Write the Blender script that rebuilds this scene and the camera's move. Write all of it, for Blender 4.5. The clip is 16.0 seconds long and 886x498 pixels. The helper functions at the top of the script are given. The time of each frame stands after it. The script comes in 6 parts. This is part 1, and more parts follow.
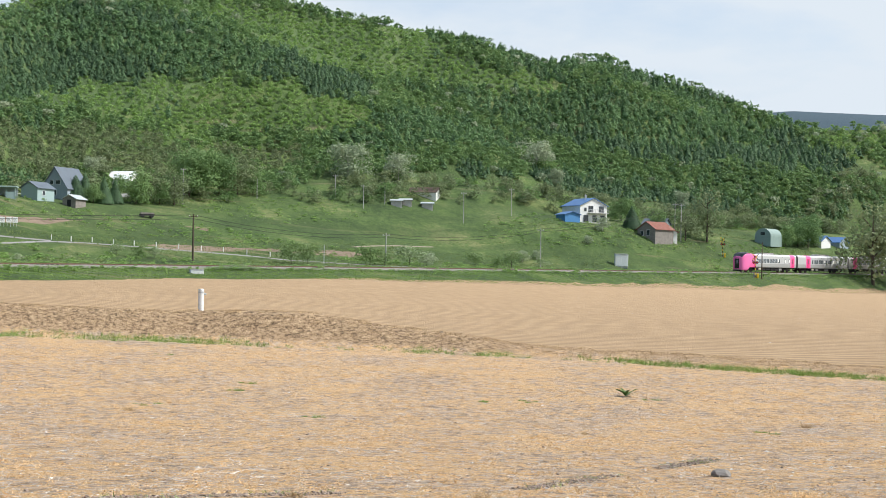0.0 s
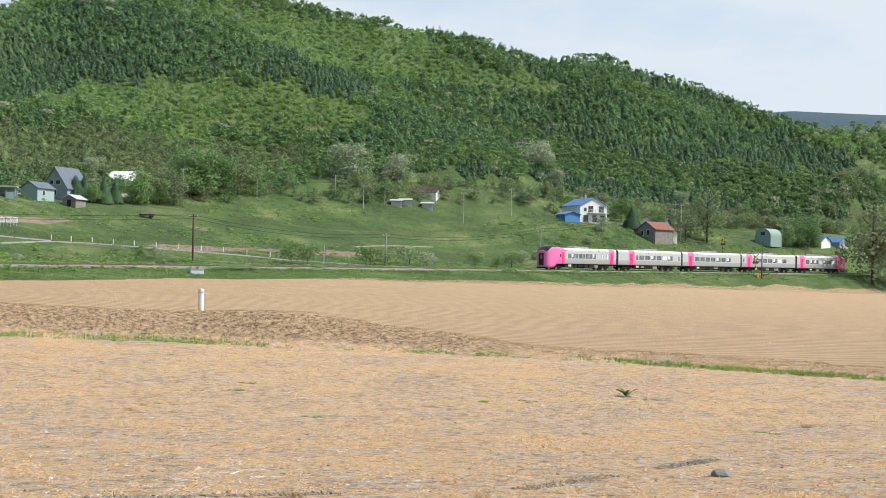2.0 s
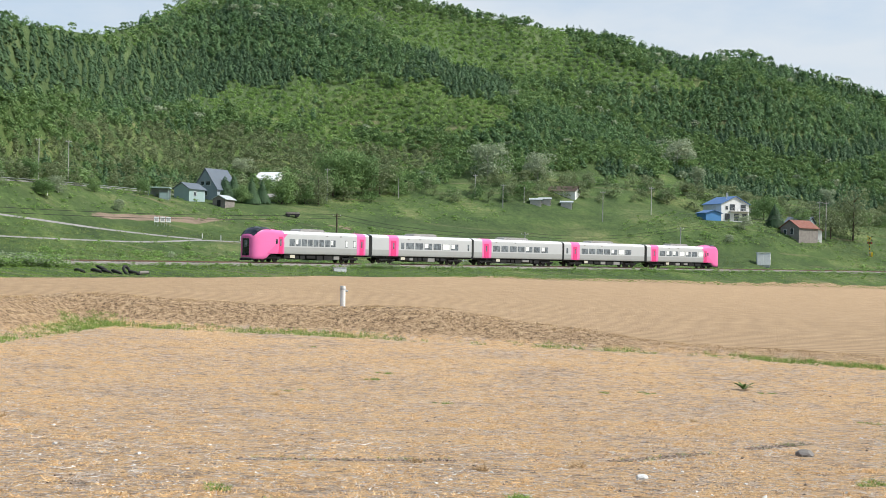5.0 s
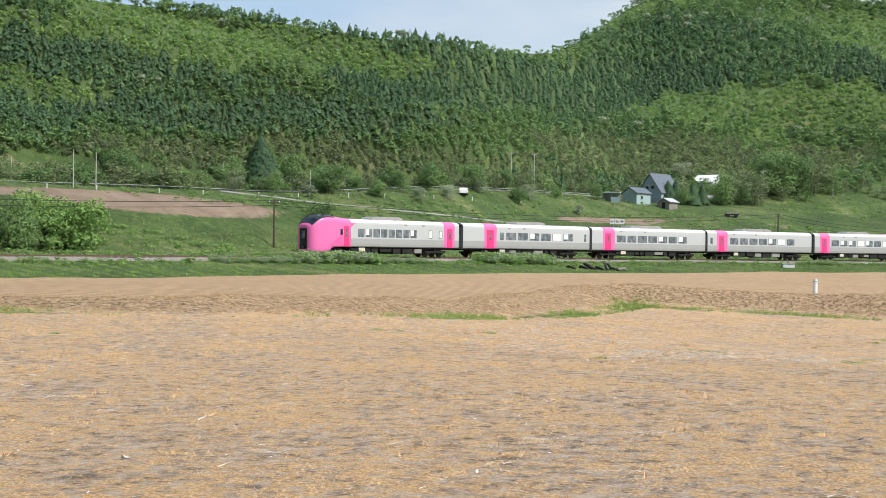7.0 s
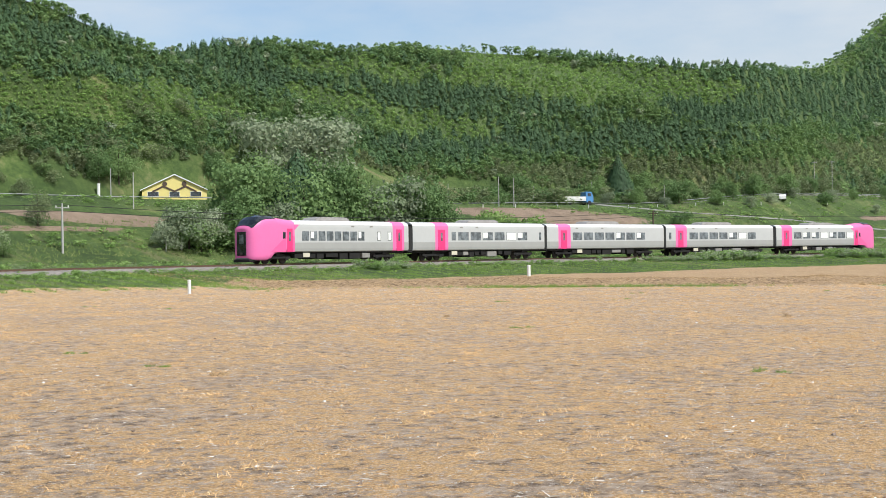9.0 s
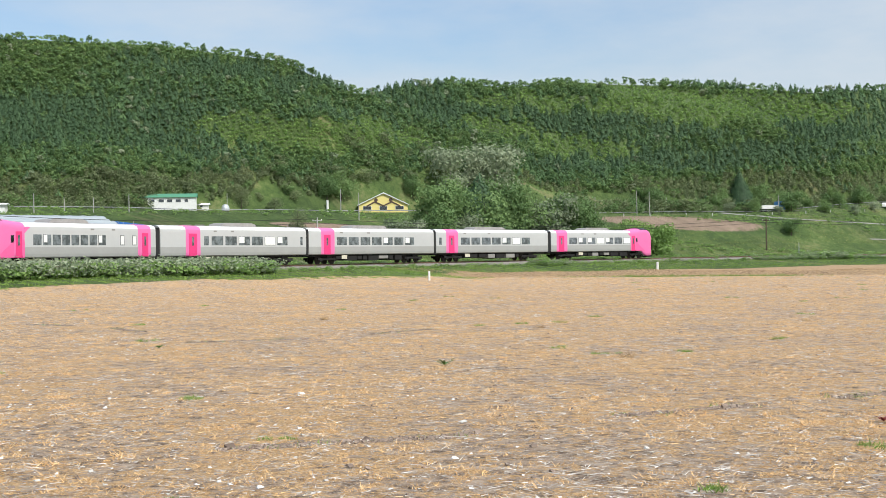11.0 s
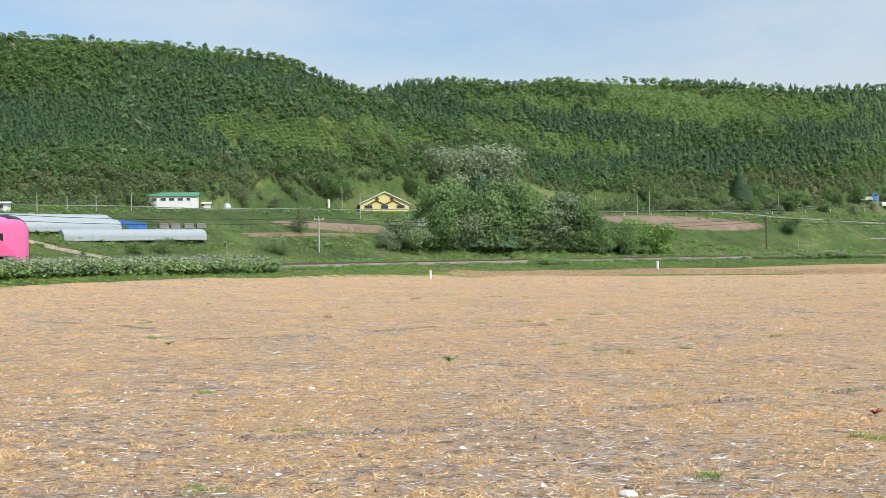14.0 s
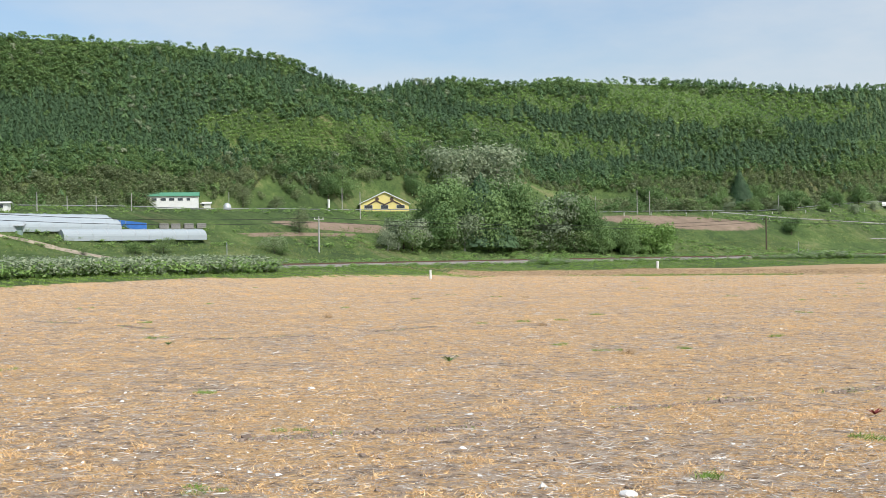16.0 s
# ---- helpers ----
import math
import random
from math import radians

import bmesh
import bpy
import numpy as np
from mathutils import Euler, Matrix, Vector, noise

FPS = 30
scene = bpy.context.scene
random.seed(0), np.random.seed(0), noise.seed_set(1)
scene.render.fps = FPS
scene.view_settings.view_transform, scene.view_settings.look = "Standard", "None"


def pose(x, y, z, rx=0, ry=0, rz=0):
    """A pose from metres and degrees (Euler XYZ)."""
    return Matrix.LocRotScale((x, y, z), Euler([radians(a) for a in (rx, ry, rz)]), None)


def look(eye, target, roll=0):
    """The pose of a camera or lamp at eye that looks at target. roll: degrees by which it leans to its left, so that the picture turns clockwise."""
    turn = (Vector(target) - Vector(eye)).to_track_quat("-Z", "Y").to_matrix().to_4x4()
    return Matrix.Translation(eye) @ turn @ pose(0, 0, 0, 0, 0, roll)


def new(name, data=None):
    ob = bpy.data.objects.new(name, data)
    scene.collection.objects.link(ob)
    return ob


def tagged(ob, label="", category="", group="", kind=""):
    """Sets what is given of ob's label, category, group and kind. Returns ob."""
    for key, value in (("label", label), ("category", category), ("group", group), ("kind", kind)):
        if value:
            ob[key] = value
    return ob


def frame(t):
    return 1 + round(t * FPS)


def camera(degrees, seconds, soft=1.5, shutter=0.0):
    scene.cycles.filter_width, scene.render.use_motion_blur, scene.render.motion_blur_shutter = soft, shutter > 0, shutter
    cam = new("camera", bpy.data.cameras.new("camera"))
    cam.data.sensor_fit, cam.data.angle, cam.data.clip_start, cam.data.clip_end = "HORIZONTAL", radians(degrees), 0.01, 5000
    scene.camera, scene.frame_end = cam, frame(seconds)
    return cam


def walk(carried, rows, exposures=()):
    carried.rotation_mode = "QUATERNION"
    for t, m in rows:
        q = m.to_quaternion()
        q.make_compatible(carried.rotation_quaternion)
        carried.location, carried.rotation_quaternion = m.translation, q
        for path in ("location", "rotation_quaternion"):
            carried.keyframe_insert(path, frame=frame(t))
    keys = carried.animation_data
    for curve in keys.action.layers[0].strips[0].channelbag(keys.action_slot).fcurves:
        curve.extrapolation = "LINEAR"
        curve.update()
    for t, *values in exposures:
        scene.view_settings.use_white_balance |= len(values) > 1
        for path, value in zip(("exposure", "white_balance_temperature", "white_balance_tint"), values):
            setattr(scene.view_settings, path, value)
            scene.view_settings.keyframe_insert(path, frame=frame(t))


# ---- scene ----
FOV = 37.66
cam = camera(FOV, 16.0, soft=0.7)
# seconds, eye x y z, heading, tilt and roll in degrees
PATH = [
    (0.0, 38.90, 97.28, 0.00, 32.937, 0.657, 0.953),
    (2.2, 38.90, 97.28, 0.00, 32.937, 0.657, 0.953),
    (2.5, 38.90, 97.28, 0.00, 32.921, 0.629, 0.907),
    (3.0, 38.90, 97.28, 0.00, 32.497, 0.609, 0.980),
    (3.5, 38.90, 97.28, 0.00, 30.593, 0.582, 0.958),
    (3.7, 38.90, 97.28, 0.00, 29.711, 0.556, 0.910),
    (6.0, 34.12, 88.88, 0.00, 20.288, 0.287, 0.957),
    (6.5, 30.45, 84.03, 0.00, 13.896, 0.138, 0.697),
    (7.0, 26.57, 78.01, 0.00, 8.694, 0.110, 0.646),
    (7.5, 20.03, 74.61, 0.00, 5.549, 0.074, 0.106),
    (8.0, 12.20, 69.68, 0.00, 1.873, 0.138, -0.356),
    (8.5, 5.64, 58.56, 0.00, -0.460, 0.193, -0.667),
    (9.0, 1.15, 43.06, 0.00, -0.280, 0.225, -0.850),
    (9.5, -0.23, 25.17, 0.00, -1.427, 0.252, -0.934),
    (10.0, 0.29, 8.71, 0.00, -5.622, 0.266, -1.260),
    (10.2, 0.11, 2.78, 0.00, -6.328, 0.360, -0.981),
    (12.3, 0.00, 0.00, 0.00, -6.445, 0.279, -0.789),
    (12.5, 0.00, 0.00, 0.00, -6.445, 0.279, -0.789),
    (16.0, 0.00, 0.00, 0.00, -6.445, 0.279, -0.789),
]


def eye_pose(x, y, z, heading, tilt, roll):
    """A level camera turned clockwise by heading from the y axis, tilted up and rolled."""
    h, p = radians(heading), radians(tilt)
    way = Vector((math.sin(h) * math.cos(p), math.cos(h) * math.cos(p), math.sin(p)))
    return look((x, y, z), Vector((x, y, z)) + way, roll)


walk(cam, [(t, eye_pose(x, y, z, h, p, r)) for t, x, y, z, h, p, r in PATH], [(0, 0.38, 6300, 9), (2.5, 0.36, 6300, 9), (4, 0.30, 6300, 9), (8, 0.27, 6300, 9), (10, 0.20, 6300, 9), (16, 0.20, 6300, 9)])

# ---- light ----
SUN_AZ, SUN_EL = radians(130), radians(50)
world = bpy.data.worlds.new("sky")
scene.world = world
world.use_nodes = True
wn, wl = world.node_tree.nodes, world.node_tree.links
wn.clear()
sky = wn.new("ShaderNodeTexSky")
sky.sky_type, sky.sun_disc = "NISHITA", False
sky.sun_elevation, sky.sun_rotation = SUN_EL, SUN_AZ
sky.air_density, sky.dust_density, sky.ozone_density = 1.0, 2.5, 1.0
tc = wn.new("ShaderNodeTexCoord")
mp = wn.new("ShaderNodeMapping")
mp.inputs["Scale"].default_value = (2.2, 2.2, 7.0)
cn = wn.new("ShaderNodeTexNoise")
cn.inputs["Scale"].default_value, cn.inputs["Detail"].default_value, cn.inputs["Roughness"].default_value = 1.7, 7, 0.55
cr = wn.new("ShaderNodeValToRGB")
cr.color_ramp.elements[0].position, cr.color_ramp.elements[1].position = 0.34, 0.72
cm = wn.new("ShaderNodeMix")
cm.data_type = "RGBA"
cm.inputs["B"].default_value = (4.0, 4.3, 4.6, 1)
bg = wn.new("ShaderNodeBackground")
bg.inputs["Strength"].default_value = 0.148
wo = wn.new("ShaderNodeOutputWorld")
wl.new(tc.outputs["Generated"], mp.inputs["Vector"])
wl.new(mp.outputs[0], cn.inputs["Vector"])
# the cloud cover thickens towards the east
sx = wn.new("ShaderNodeSeparateXYZ")
wl.new(tc.outputs["Generated"], sx.inputs[0])
ma = wn.new("ShaderNodeMath")
ma.operation = "MULTIPLY_ADD"
ma.inputs[1].default_value = 0.42
wl.new(sx.outputs["X"], ma.inputs[0])
wl.new(cn.outputs["Fac"], ma.inputs[2])
wl.new(ma.outputs[0], cr.inputs[0])
wl.new(cr.outputs[0], cm.inputs["Factor"])
wl.new(sky.outputs[0], cm.inputs["A"])
wl.new(cm.outputs["Result"], bg.inputs[0])
wl.new(bg.outputs[0], wo.inputs[0])
sun = new("sun", bpy.data.lights.new("sun", "SUN"))
sun.data.energy, sun.data.angle, sun.data.color = 4.0, radians(3), (1.0, 0.96, 0.90)
sun.matrix_basis = look((0, 0, 0), (-math.sin(SUN_AZ) * math.cos(SUN_EL), -math.cos(SUN_AZ) * math.cos(SUN_EL), -math.sin(SUN_EL)))

# ---- the lie of the land ----
TRACK = (67.626, 230.877, 1.0159, 0.2955, -0.1084)  # x, y, heading, bend and change of bend per 100 m
S_LOW, S_HIGH = -235.0, 250.0


def heading_at(s):
    u = np.clip(s, S_LOW, S_HIGH) / 100
    return TRACK[2] + TRACK[3] * u + TRACK[4] * u * u / 2


def build_track():
    s = np.arange(-700, 1300, 2.0)
    h = heading_at(s)
    dx, dy = np.sin(h) * 2.0, np.cos(h) * 2.0
    x, y = np.cumsum(dx), np.cumsum(dy)
    k = int(np.argmin(abs(s)))
    return s, x - x[k] + TRACK[0], y - y[k] + TRACK[1], h


TS, TX, TY, TH = build_track()
RAIL_Z = -0.62


def smooth(a, b, v):
    t = np.clip((v - a) / (b - a), 0, 1)
    return t * t * (3 - 2 * t)


def from_track(x, y):
    """Signed distance from the rails, positive beyond them."""
    out = np.empty(len(x))
    for i in range(0, len(x), 20000):
        px, py = x[i:i + 20000, None], y[i:i + 20000, None]
        k = np.argmin((px - TX[::4]) ** 2 + (py - TY[::4]) ** 2, axis=1) * 4
        out[i:i + 20000] = (y[i:i + 20000] - TY[k]) * np.sin(TH[k]) - (x[i:i + 20000] - TX[k]) * np.cos(TH[k])
    return out


def wave(x, y, size, seed=0):
    """Cheap smooth noise in -1..1."""
    a, b = x / size + seed * 1.7, y / size - seed * 2.3
    return (np.sin(a + 1.3 * np.sin(b * 0.7 + seed)) + np.sin(b * 1.1 + 1.7 * np.sin(a * 0.6 - seed)) + np.sin((a + b) * 0.73 + 2 * seed)) / 3


BERM = [(-90, 96), (-57, 121), (-34, 139), (-8, 136), (12, 129), (25, 126), (38, 141), (50, 159), (62.5, 154.4), (71.5, 149), (77, 143.5), (84, 125.5), (113, 93), (170, 60)]


def from_berm(x, y):
    """Signed distance from the earth bank, positive beyond it."""
    best, sign = np.full(len(x), 1e9), np.ones(len(x))
    for (ax, ay), (bx, by) in zip(BERM, BERM[1:]):
        ex, ey = bx - ax, by - ay
        ll = math.hypot(ex, ey)
        t = np.clip(((x - ax) * ex + (y - ay) * ey) / ll ** 2, 0, 1)
        d = np.hypot(x - ax - t * ex, y - ay - t * ey)
        m = d < best
        best[m] = d[m]
        sign[m] = np.where((y - ay) * ex - (x - ax) * ey > 0, 1, -1)[m]
    return best * sign


# slope beyond the rails: (distance, height), west part and east part
RISE_W = ((0, 15, 50, 80, 110, 130, 150, 200, 300, 4000), (-0.9, -0.6, 1.8, 6.2, 9.3, 10.8, 11.0, 13.0, 18.0, 24.0))
RISE_E = ((0, 15, 38, 70, 100, 120, 160, 220, 300, 4000), (-0.9, -1.0, -0.1, 4.0, 9.0, 12.3, 16.0, 20.0, 24.0, 30.0))
RISE_X = ((0, 15, 40, 62, 90, 120, 160, 220, 4000), (-0.9, -0.4, 6.6, 11.0, 14.0, 17.0, 20.0, 24.0, 30.0))
# wooded hills: bearing in degrees, slope to the crest; crest range and foot range
HILL_WEST = ((-70, -40, -25.2, -18.7, -15.8, -13.4, -11.9, -10.4, -8.4, -6, -3.5, -1, 1.9, 6, 10, 14), (0.155, 0.165, 0.164, 0.162, 0.156, 0.151, 0.139, 0.128, 0.114, 0.103, 0.088, 0.076, 0.066, 0.045, 0.03, 0.01), 520, 335)
HILL_MID = ((-40, -11.9, -9.4, -7.9, -5.9, -3.5, -1, 1.5, 3.9, 6.3, 8.7, 9.6, 14, 22, 30), (0.115, 0.121, 0.127, 0.132, 0.134, 0.129, 0.133, 0.129, 0.127, 0.124, 0.119, 0.117, 0.118, 0.11, 0.09), 700, 380)
HILL_EAST = ((3, 6, 7.7, 9.6, 12.5, 14, 15, 16.5, 18, 21, 24.6, 27.4, 29.6, 32.5, 35.2, 36.2, 37.4, 39.1, 40.7, 43, 44.9, 46.6, 48.4, 55, 70), (0.02, 0.07, 0.096, 0.114, 0.120, 0.128, 0.143, 0.168, 0.185, 0.180, 0.174, 0.163, 0.157, 0.149, 0.134, 0.137, 0.137, 0.126, 0.119, 0.104, 0.092, 0.087, 0.08, 0.06, 0.05), 760, 430)
HILL_FAR = ((20, 40, 45.3, 46.9, 50.6, 60, 75), (0.0, 0.085, 0.113, 0.115, 0.111, 0.11, 0.10), 2700, 1500)


def height(x, y):
    x, y = np.asarray(x, float), np.asarray(y, float)
    n = from_track(x, y)
    b = from_berm(x, y)
    # fields on the near side of the rails
    z = -2.3 - 0.018 * np.clip(x - 110, 0, 160)
    # a shallow dip in the east of the field
    z = z - 1.8 * smooth(18, 50, x) * smooth(95, 140, y + 0.45 * (x - 39)) * smooth(-20, -75, n)
    z = z + 0.05 * wave(x, y, 9.0, 1) + 0.03 * wave(x, y, 2.7, 2)
    bank = (0.40 + 0.65 * smooth(34, 52, x)) * (1 - smooth(68, 78, x)) + 0.08
    z = z + bank * np.exp(-((b - 1.2) / 1.7) ** 2) * (1 + 0.25 * wave(x, y, 1.9, 3))
    z = z + np.where(b > 0, 0.12, 0.0) * smooth(0, 3, b)
    foot = smooth(-15.0, -3.5, n + 1.0 * wave(x, y, 6.0, 4))
    z = z * (1 - foot) + (RAIL_Z - 0.55) * foot
    # slope beyond
    e = smooth(40, 105, x)
    far = np.interp(n, *RISE_W) * (1 - e) + np.interp(n, *RISE_E) * e
    e2 = smooth(200, 250, x)
    far = far * (1 - e2) + np.interp(n, *RISE_X) * e2
    far = far + (0.4 * wave(x, y, 23.0, 5) + 0.15 * wave(x, y, 7.0, 6)) * smooth(8, 40, n)
    z = np.where(n > 2.0, far, z)
    bed = smooth(5.5, 2.6, abs(n))
    z = z * (1 - bed) + (RAIL_Z - 0.45) * bed
    # hills
    r, az = np.hypot(x, y), np.degrees(np.arctan2(x, y))
    up = np.zeros(len(x))
    for bearing, slope, crest, foot_0 in (HILL_WEST, HILL_MID, HILL_EAST, HILL_FAR):
        foot_r = foot_0 + (95 * smooth(28, 46, az) if foot_0 < 1000 else 0)
        top = np.interp(az, bearing, slope) * crest
        t = np.clip((r - foot_r) / (crest - foot_r), 0, 1)
        shape = t ** 1.15 * (1 + 0.10 * np.sin(t * 9 + az * 0.35) * (1 - t) * t * 4)
        zl = top * shape
        zl = np.where(r > crest, top * (1 - 0.5 * smooth(crest, crest * 2.2, r)), zl)
        zl = zl + 5.0 * wave(x, y, 60.0, crest % 7) * np.sin(np.pi * np.clip(t, 0, 1))
        ok = (az > -95) & (az < 100) & (r > foot_r)
        up = np.maximum(up, np.where(ok, zl, 0))
    z = np.where((n > 40) & (y > -50), np.maximum(z, up * smooth(40, 100, n)), z)
    # behind the camera the land stays level
    z = np.where((n > 2.0) & (y < 20), np.minimum(z, 3.0), z)
    return z


def ground_z(x, y):
    return float(height(np.array([x]), np.array([y]))[0])


# The land beyond the rails is laid out on a long plan and then drawn in towards the line, about one
# centre in the west and another in the east: bearing in degrees, range at which the drawing-in begins.
DRAWN_W = ((-40, -35, -25, -15, -5, 0, 5, 10, 15, 25), (102, 111, 129, 151, 180, 196, 215, 235, 258, 306))
DRAWN_E = ((-5, 0, 10, 20, 30, 40, 50, 60), (128, 136, 154, 179, 214, 263, 336, 473))
CENTRE_E = np.array((38.9, 97.28, 0.0))


def drawn_in(x, y):
    """Factor and centre that bring a place on the plan to its place in the valley."""
    x, y = np.asarray(x, float), np.asarray(y, float)
    w = smooth(10.5, 18, np.degrees(np.arctan2(x, y))) * (y > 0)
    cx, cy = CENTRE_E[0] * w, CENTRE_E[1] * w
    r = np.hypot(x - cx, y - cy)
    start = np.interp(np.degrees(np.arctan2(x, y)), *DRAWN_W) * (1 - w) + np.interp(np.degrees(np.arctan2(x - 38.9, y - 97.28)), *DRAWN_E) * w
    far = start + (np.minimum(r, 430) - start) * (0.15 + 0.25 * w) + np.maximum(r - 430, 0) * (0.08 + 0.32 * w)
    q = np.where((r > start) & (y > 0), far / np.maximum(r, 1.0), 1.0)
    return q, cx, cy


def settle(v):
    """Rows of x, y, z on the plan, drawn in."""
    q, cx, cy = drawn_in(v[:, 0], v[:, 1])
    return np.stack([cx + (v[:, 0] - cx) * q, cy + (v[:, 1] - cy) * q, v[:, 2] * q], 1)


def settled(m):
    """A pose on the plan, drawn in with its size."""
    p = m.translation
    q, cx, cy = (float(c) for c in drawn_in(p.x, p.y))
    return Matrix.Translation((cx + (p.x - cx) * q, cy + (p.y - cy) * q, p.z * q)) @ m.to_3x3().to_4x4() @ Matrix.Scale(q, 4)

# ---- materials ----
def node_mat(name, rough=0.9, metal=0.0):
    m = bpy.data.materials.new(name)
    m.use_nodes = True
    nt = m.node_tree
    p = nt.nodes["Principled BSDF"]
    p.inputs["Roughness"].default_value, p.inputs["Metallic"].default_value = rough, metal
    p.inputs["Specular IOR Level"].default_value = 0.3
    return m, nt, p


def noise_of(nt, scale, detail=4, rough=0.6, vec=None):
    n = nt.nodes.new("ShaderNodeTexNoise")
    n.inputs["Scale"].default_value, n.inputs["Detail"].default_value, n.inputs["Roughness"].default_value = scale, detail, rough
    if vec is not None:
        nt.links.new(vec, n.inputs["Vector"])
    return n.outputs["Fac"]


def ramp_of(nt, fac, stops):
    r = nt.nodes.new("ShaderNodeValToRGB")
    e = r.color_ramp.elements
    while len(e) < len(stops):
        e.new(0.5)
    for k, (pos, col) in zip(e, stops):
        k.position, k.color = pos, (*col, 1)
    nt.links.new(fac, r.inputs[0])
    return r.outputs[0]


def mix_of(nt, fac, a, b, how="MIX"):
    m = nt.nodes.new("ShaderNodeMix")
    m.data_type, m.blend_type = "RGBA", how
    for sock, v in (("Factor", fac), ("A", a), ("B", b)):
        if isinstance(v, (int, float)):
            m.inputs[sock].default_value = v
        elif isinstance(v, tuple):
            m.inputs[sock].default_value = (*v, 1)
        else:
            nt.links.new(v, m.inputs[sock])
    return m.outputs["Result"]


def maths(nt, op, a, b):
    m = nt.nodes.new("ShaderNodeMath")
    m.operation = op
    for i, v in enumerate((a, b)):
        if isinstance(v, (int, float)):
            m.inputs[i].default_value = v
        else:
            nt.links.new(v, m.inputs[i])
    return m.outputs[0]


def attr_of(nt, name):
    a = nt.nodes.new("ShaderNodeAttribute")
    a.attribute_name = name
    return a.outputs["Fac"]


def bump_of(nt, p, fac, strength=0.5, dist=0.05):
    b = nt.nodes.new("ShaderNodeBump")
    b.inputs["Strength"].default_value, b.inputs["Distance"].default_value = strength, dist
    nt.links.new(fac, b.inputs["Height"])
    nt.links.new(b.outputs[0], p.inputs["Normal"])


def surface(name, col, rough=0.6, metal=0.0, var=0.18, scale=3.0, grime=None):
    """Painted, metal or stone surface with grain and stains at two scales."""
    m, nt, p = node_mat(name, rough, metal)
    tc = nt.nodes.new("ShaderNodeTexCoord").outputs["Object"]
    a, b = noise_of(nt, scale, 5, 0.65, tc), noise_of(nt, scale * 11, 3, 0.6, tc)
    dark = tuple(c * (1 - var) for c in col)
    lite = tuple(min(1, c * (1 + var * 0.6)) for c in col)
    c1 = ramp_of(nt, a, [(0.3, dark), (0.7, lite)])
    c2 = mix_of(nt, 0.25, c1, ramp_of(nt, b, [(0.35, tuple(c * (1 - 1.6 * var) if var < 0.5 else c * 0.3 for c in col)), (0.65, lite)]))
    if grime:
        c2 = mix_of(nt, ramp_of(nt, noise_of(nt, scale * 2.3, 6, 0.7, tc), [(0.5, (0, 0, 0)), (0.72, (0.75, 0.75, 0.75))]), c2, grime)
    nt.links.new(c2, p.inputs["Base Color"])
    bump_of(nt, p, b, 0.15, 0.02)
    return m


def leaf_mat(name, dark, mid, lite, rough=0.65):
    """Foliage: each clump and each tree its own tint."""
    m, nt, p = node_mat(name, rough)
    g = nt.nodes.new("ShaderNodeNewGeometry").outputs["Random Per Island"]
    t = attr_of(nt, "tint")
    c = ramp_of(nt, maths(nt, "ADD", maths(nt, "MULTIPLY", g, 0.35), maths(nt, "MULTIPLY", t, 0.65)), [(0.1, dark), (0.5, mid), (0.92, lite)])
    nt.links.new(c, p.inputs["Base Color"])
    tl = nt.nodes.new("ShaderNodeBsdfTranslucent")
    nt.links.new(c, tl.inputs["Color"])
    mx = nt.nodes.new("ShaderNodeMixShader")
    mx.inputs[0].default_value = 0.4
    nt.links.new(p.outputs[0], mx.inputs[1])
    nt.links.new(tl.outputs[0], mx.inputs[2])
    nt.links.new(mx.outputs[0], nt.nodes["Material Output"].inputs["Surface"])
    return m


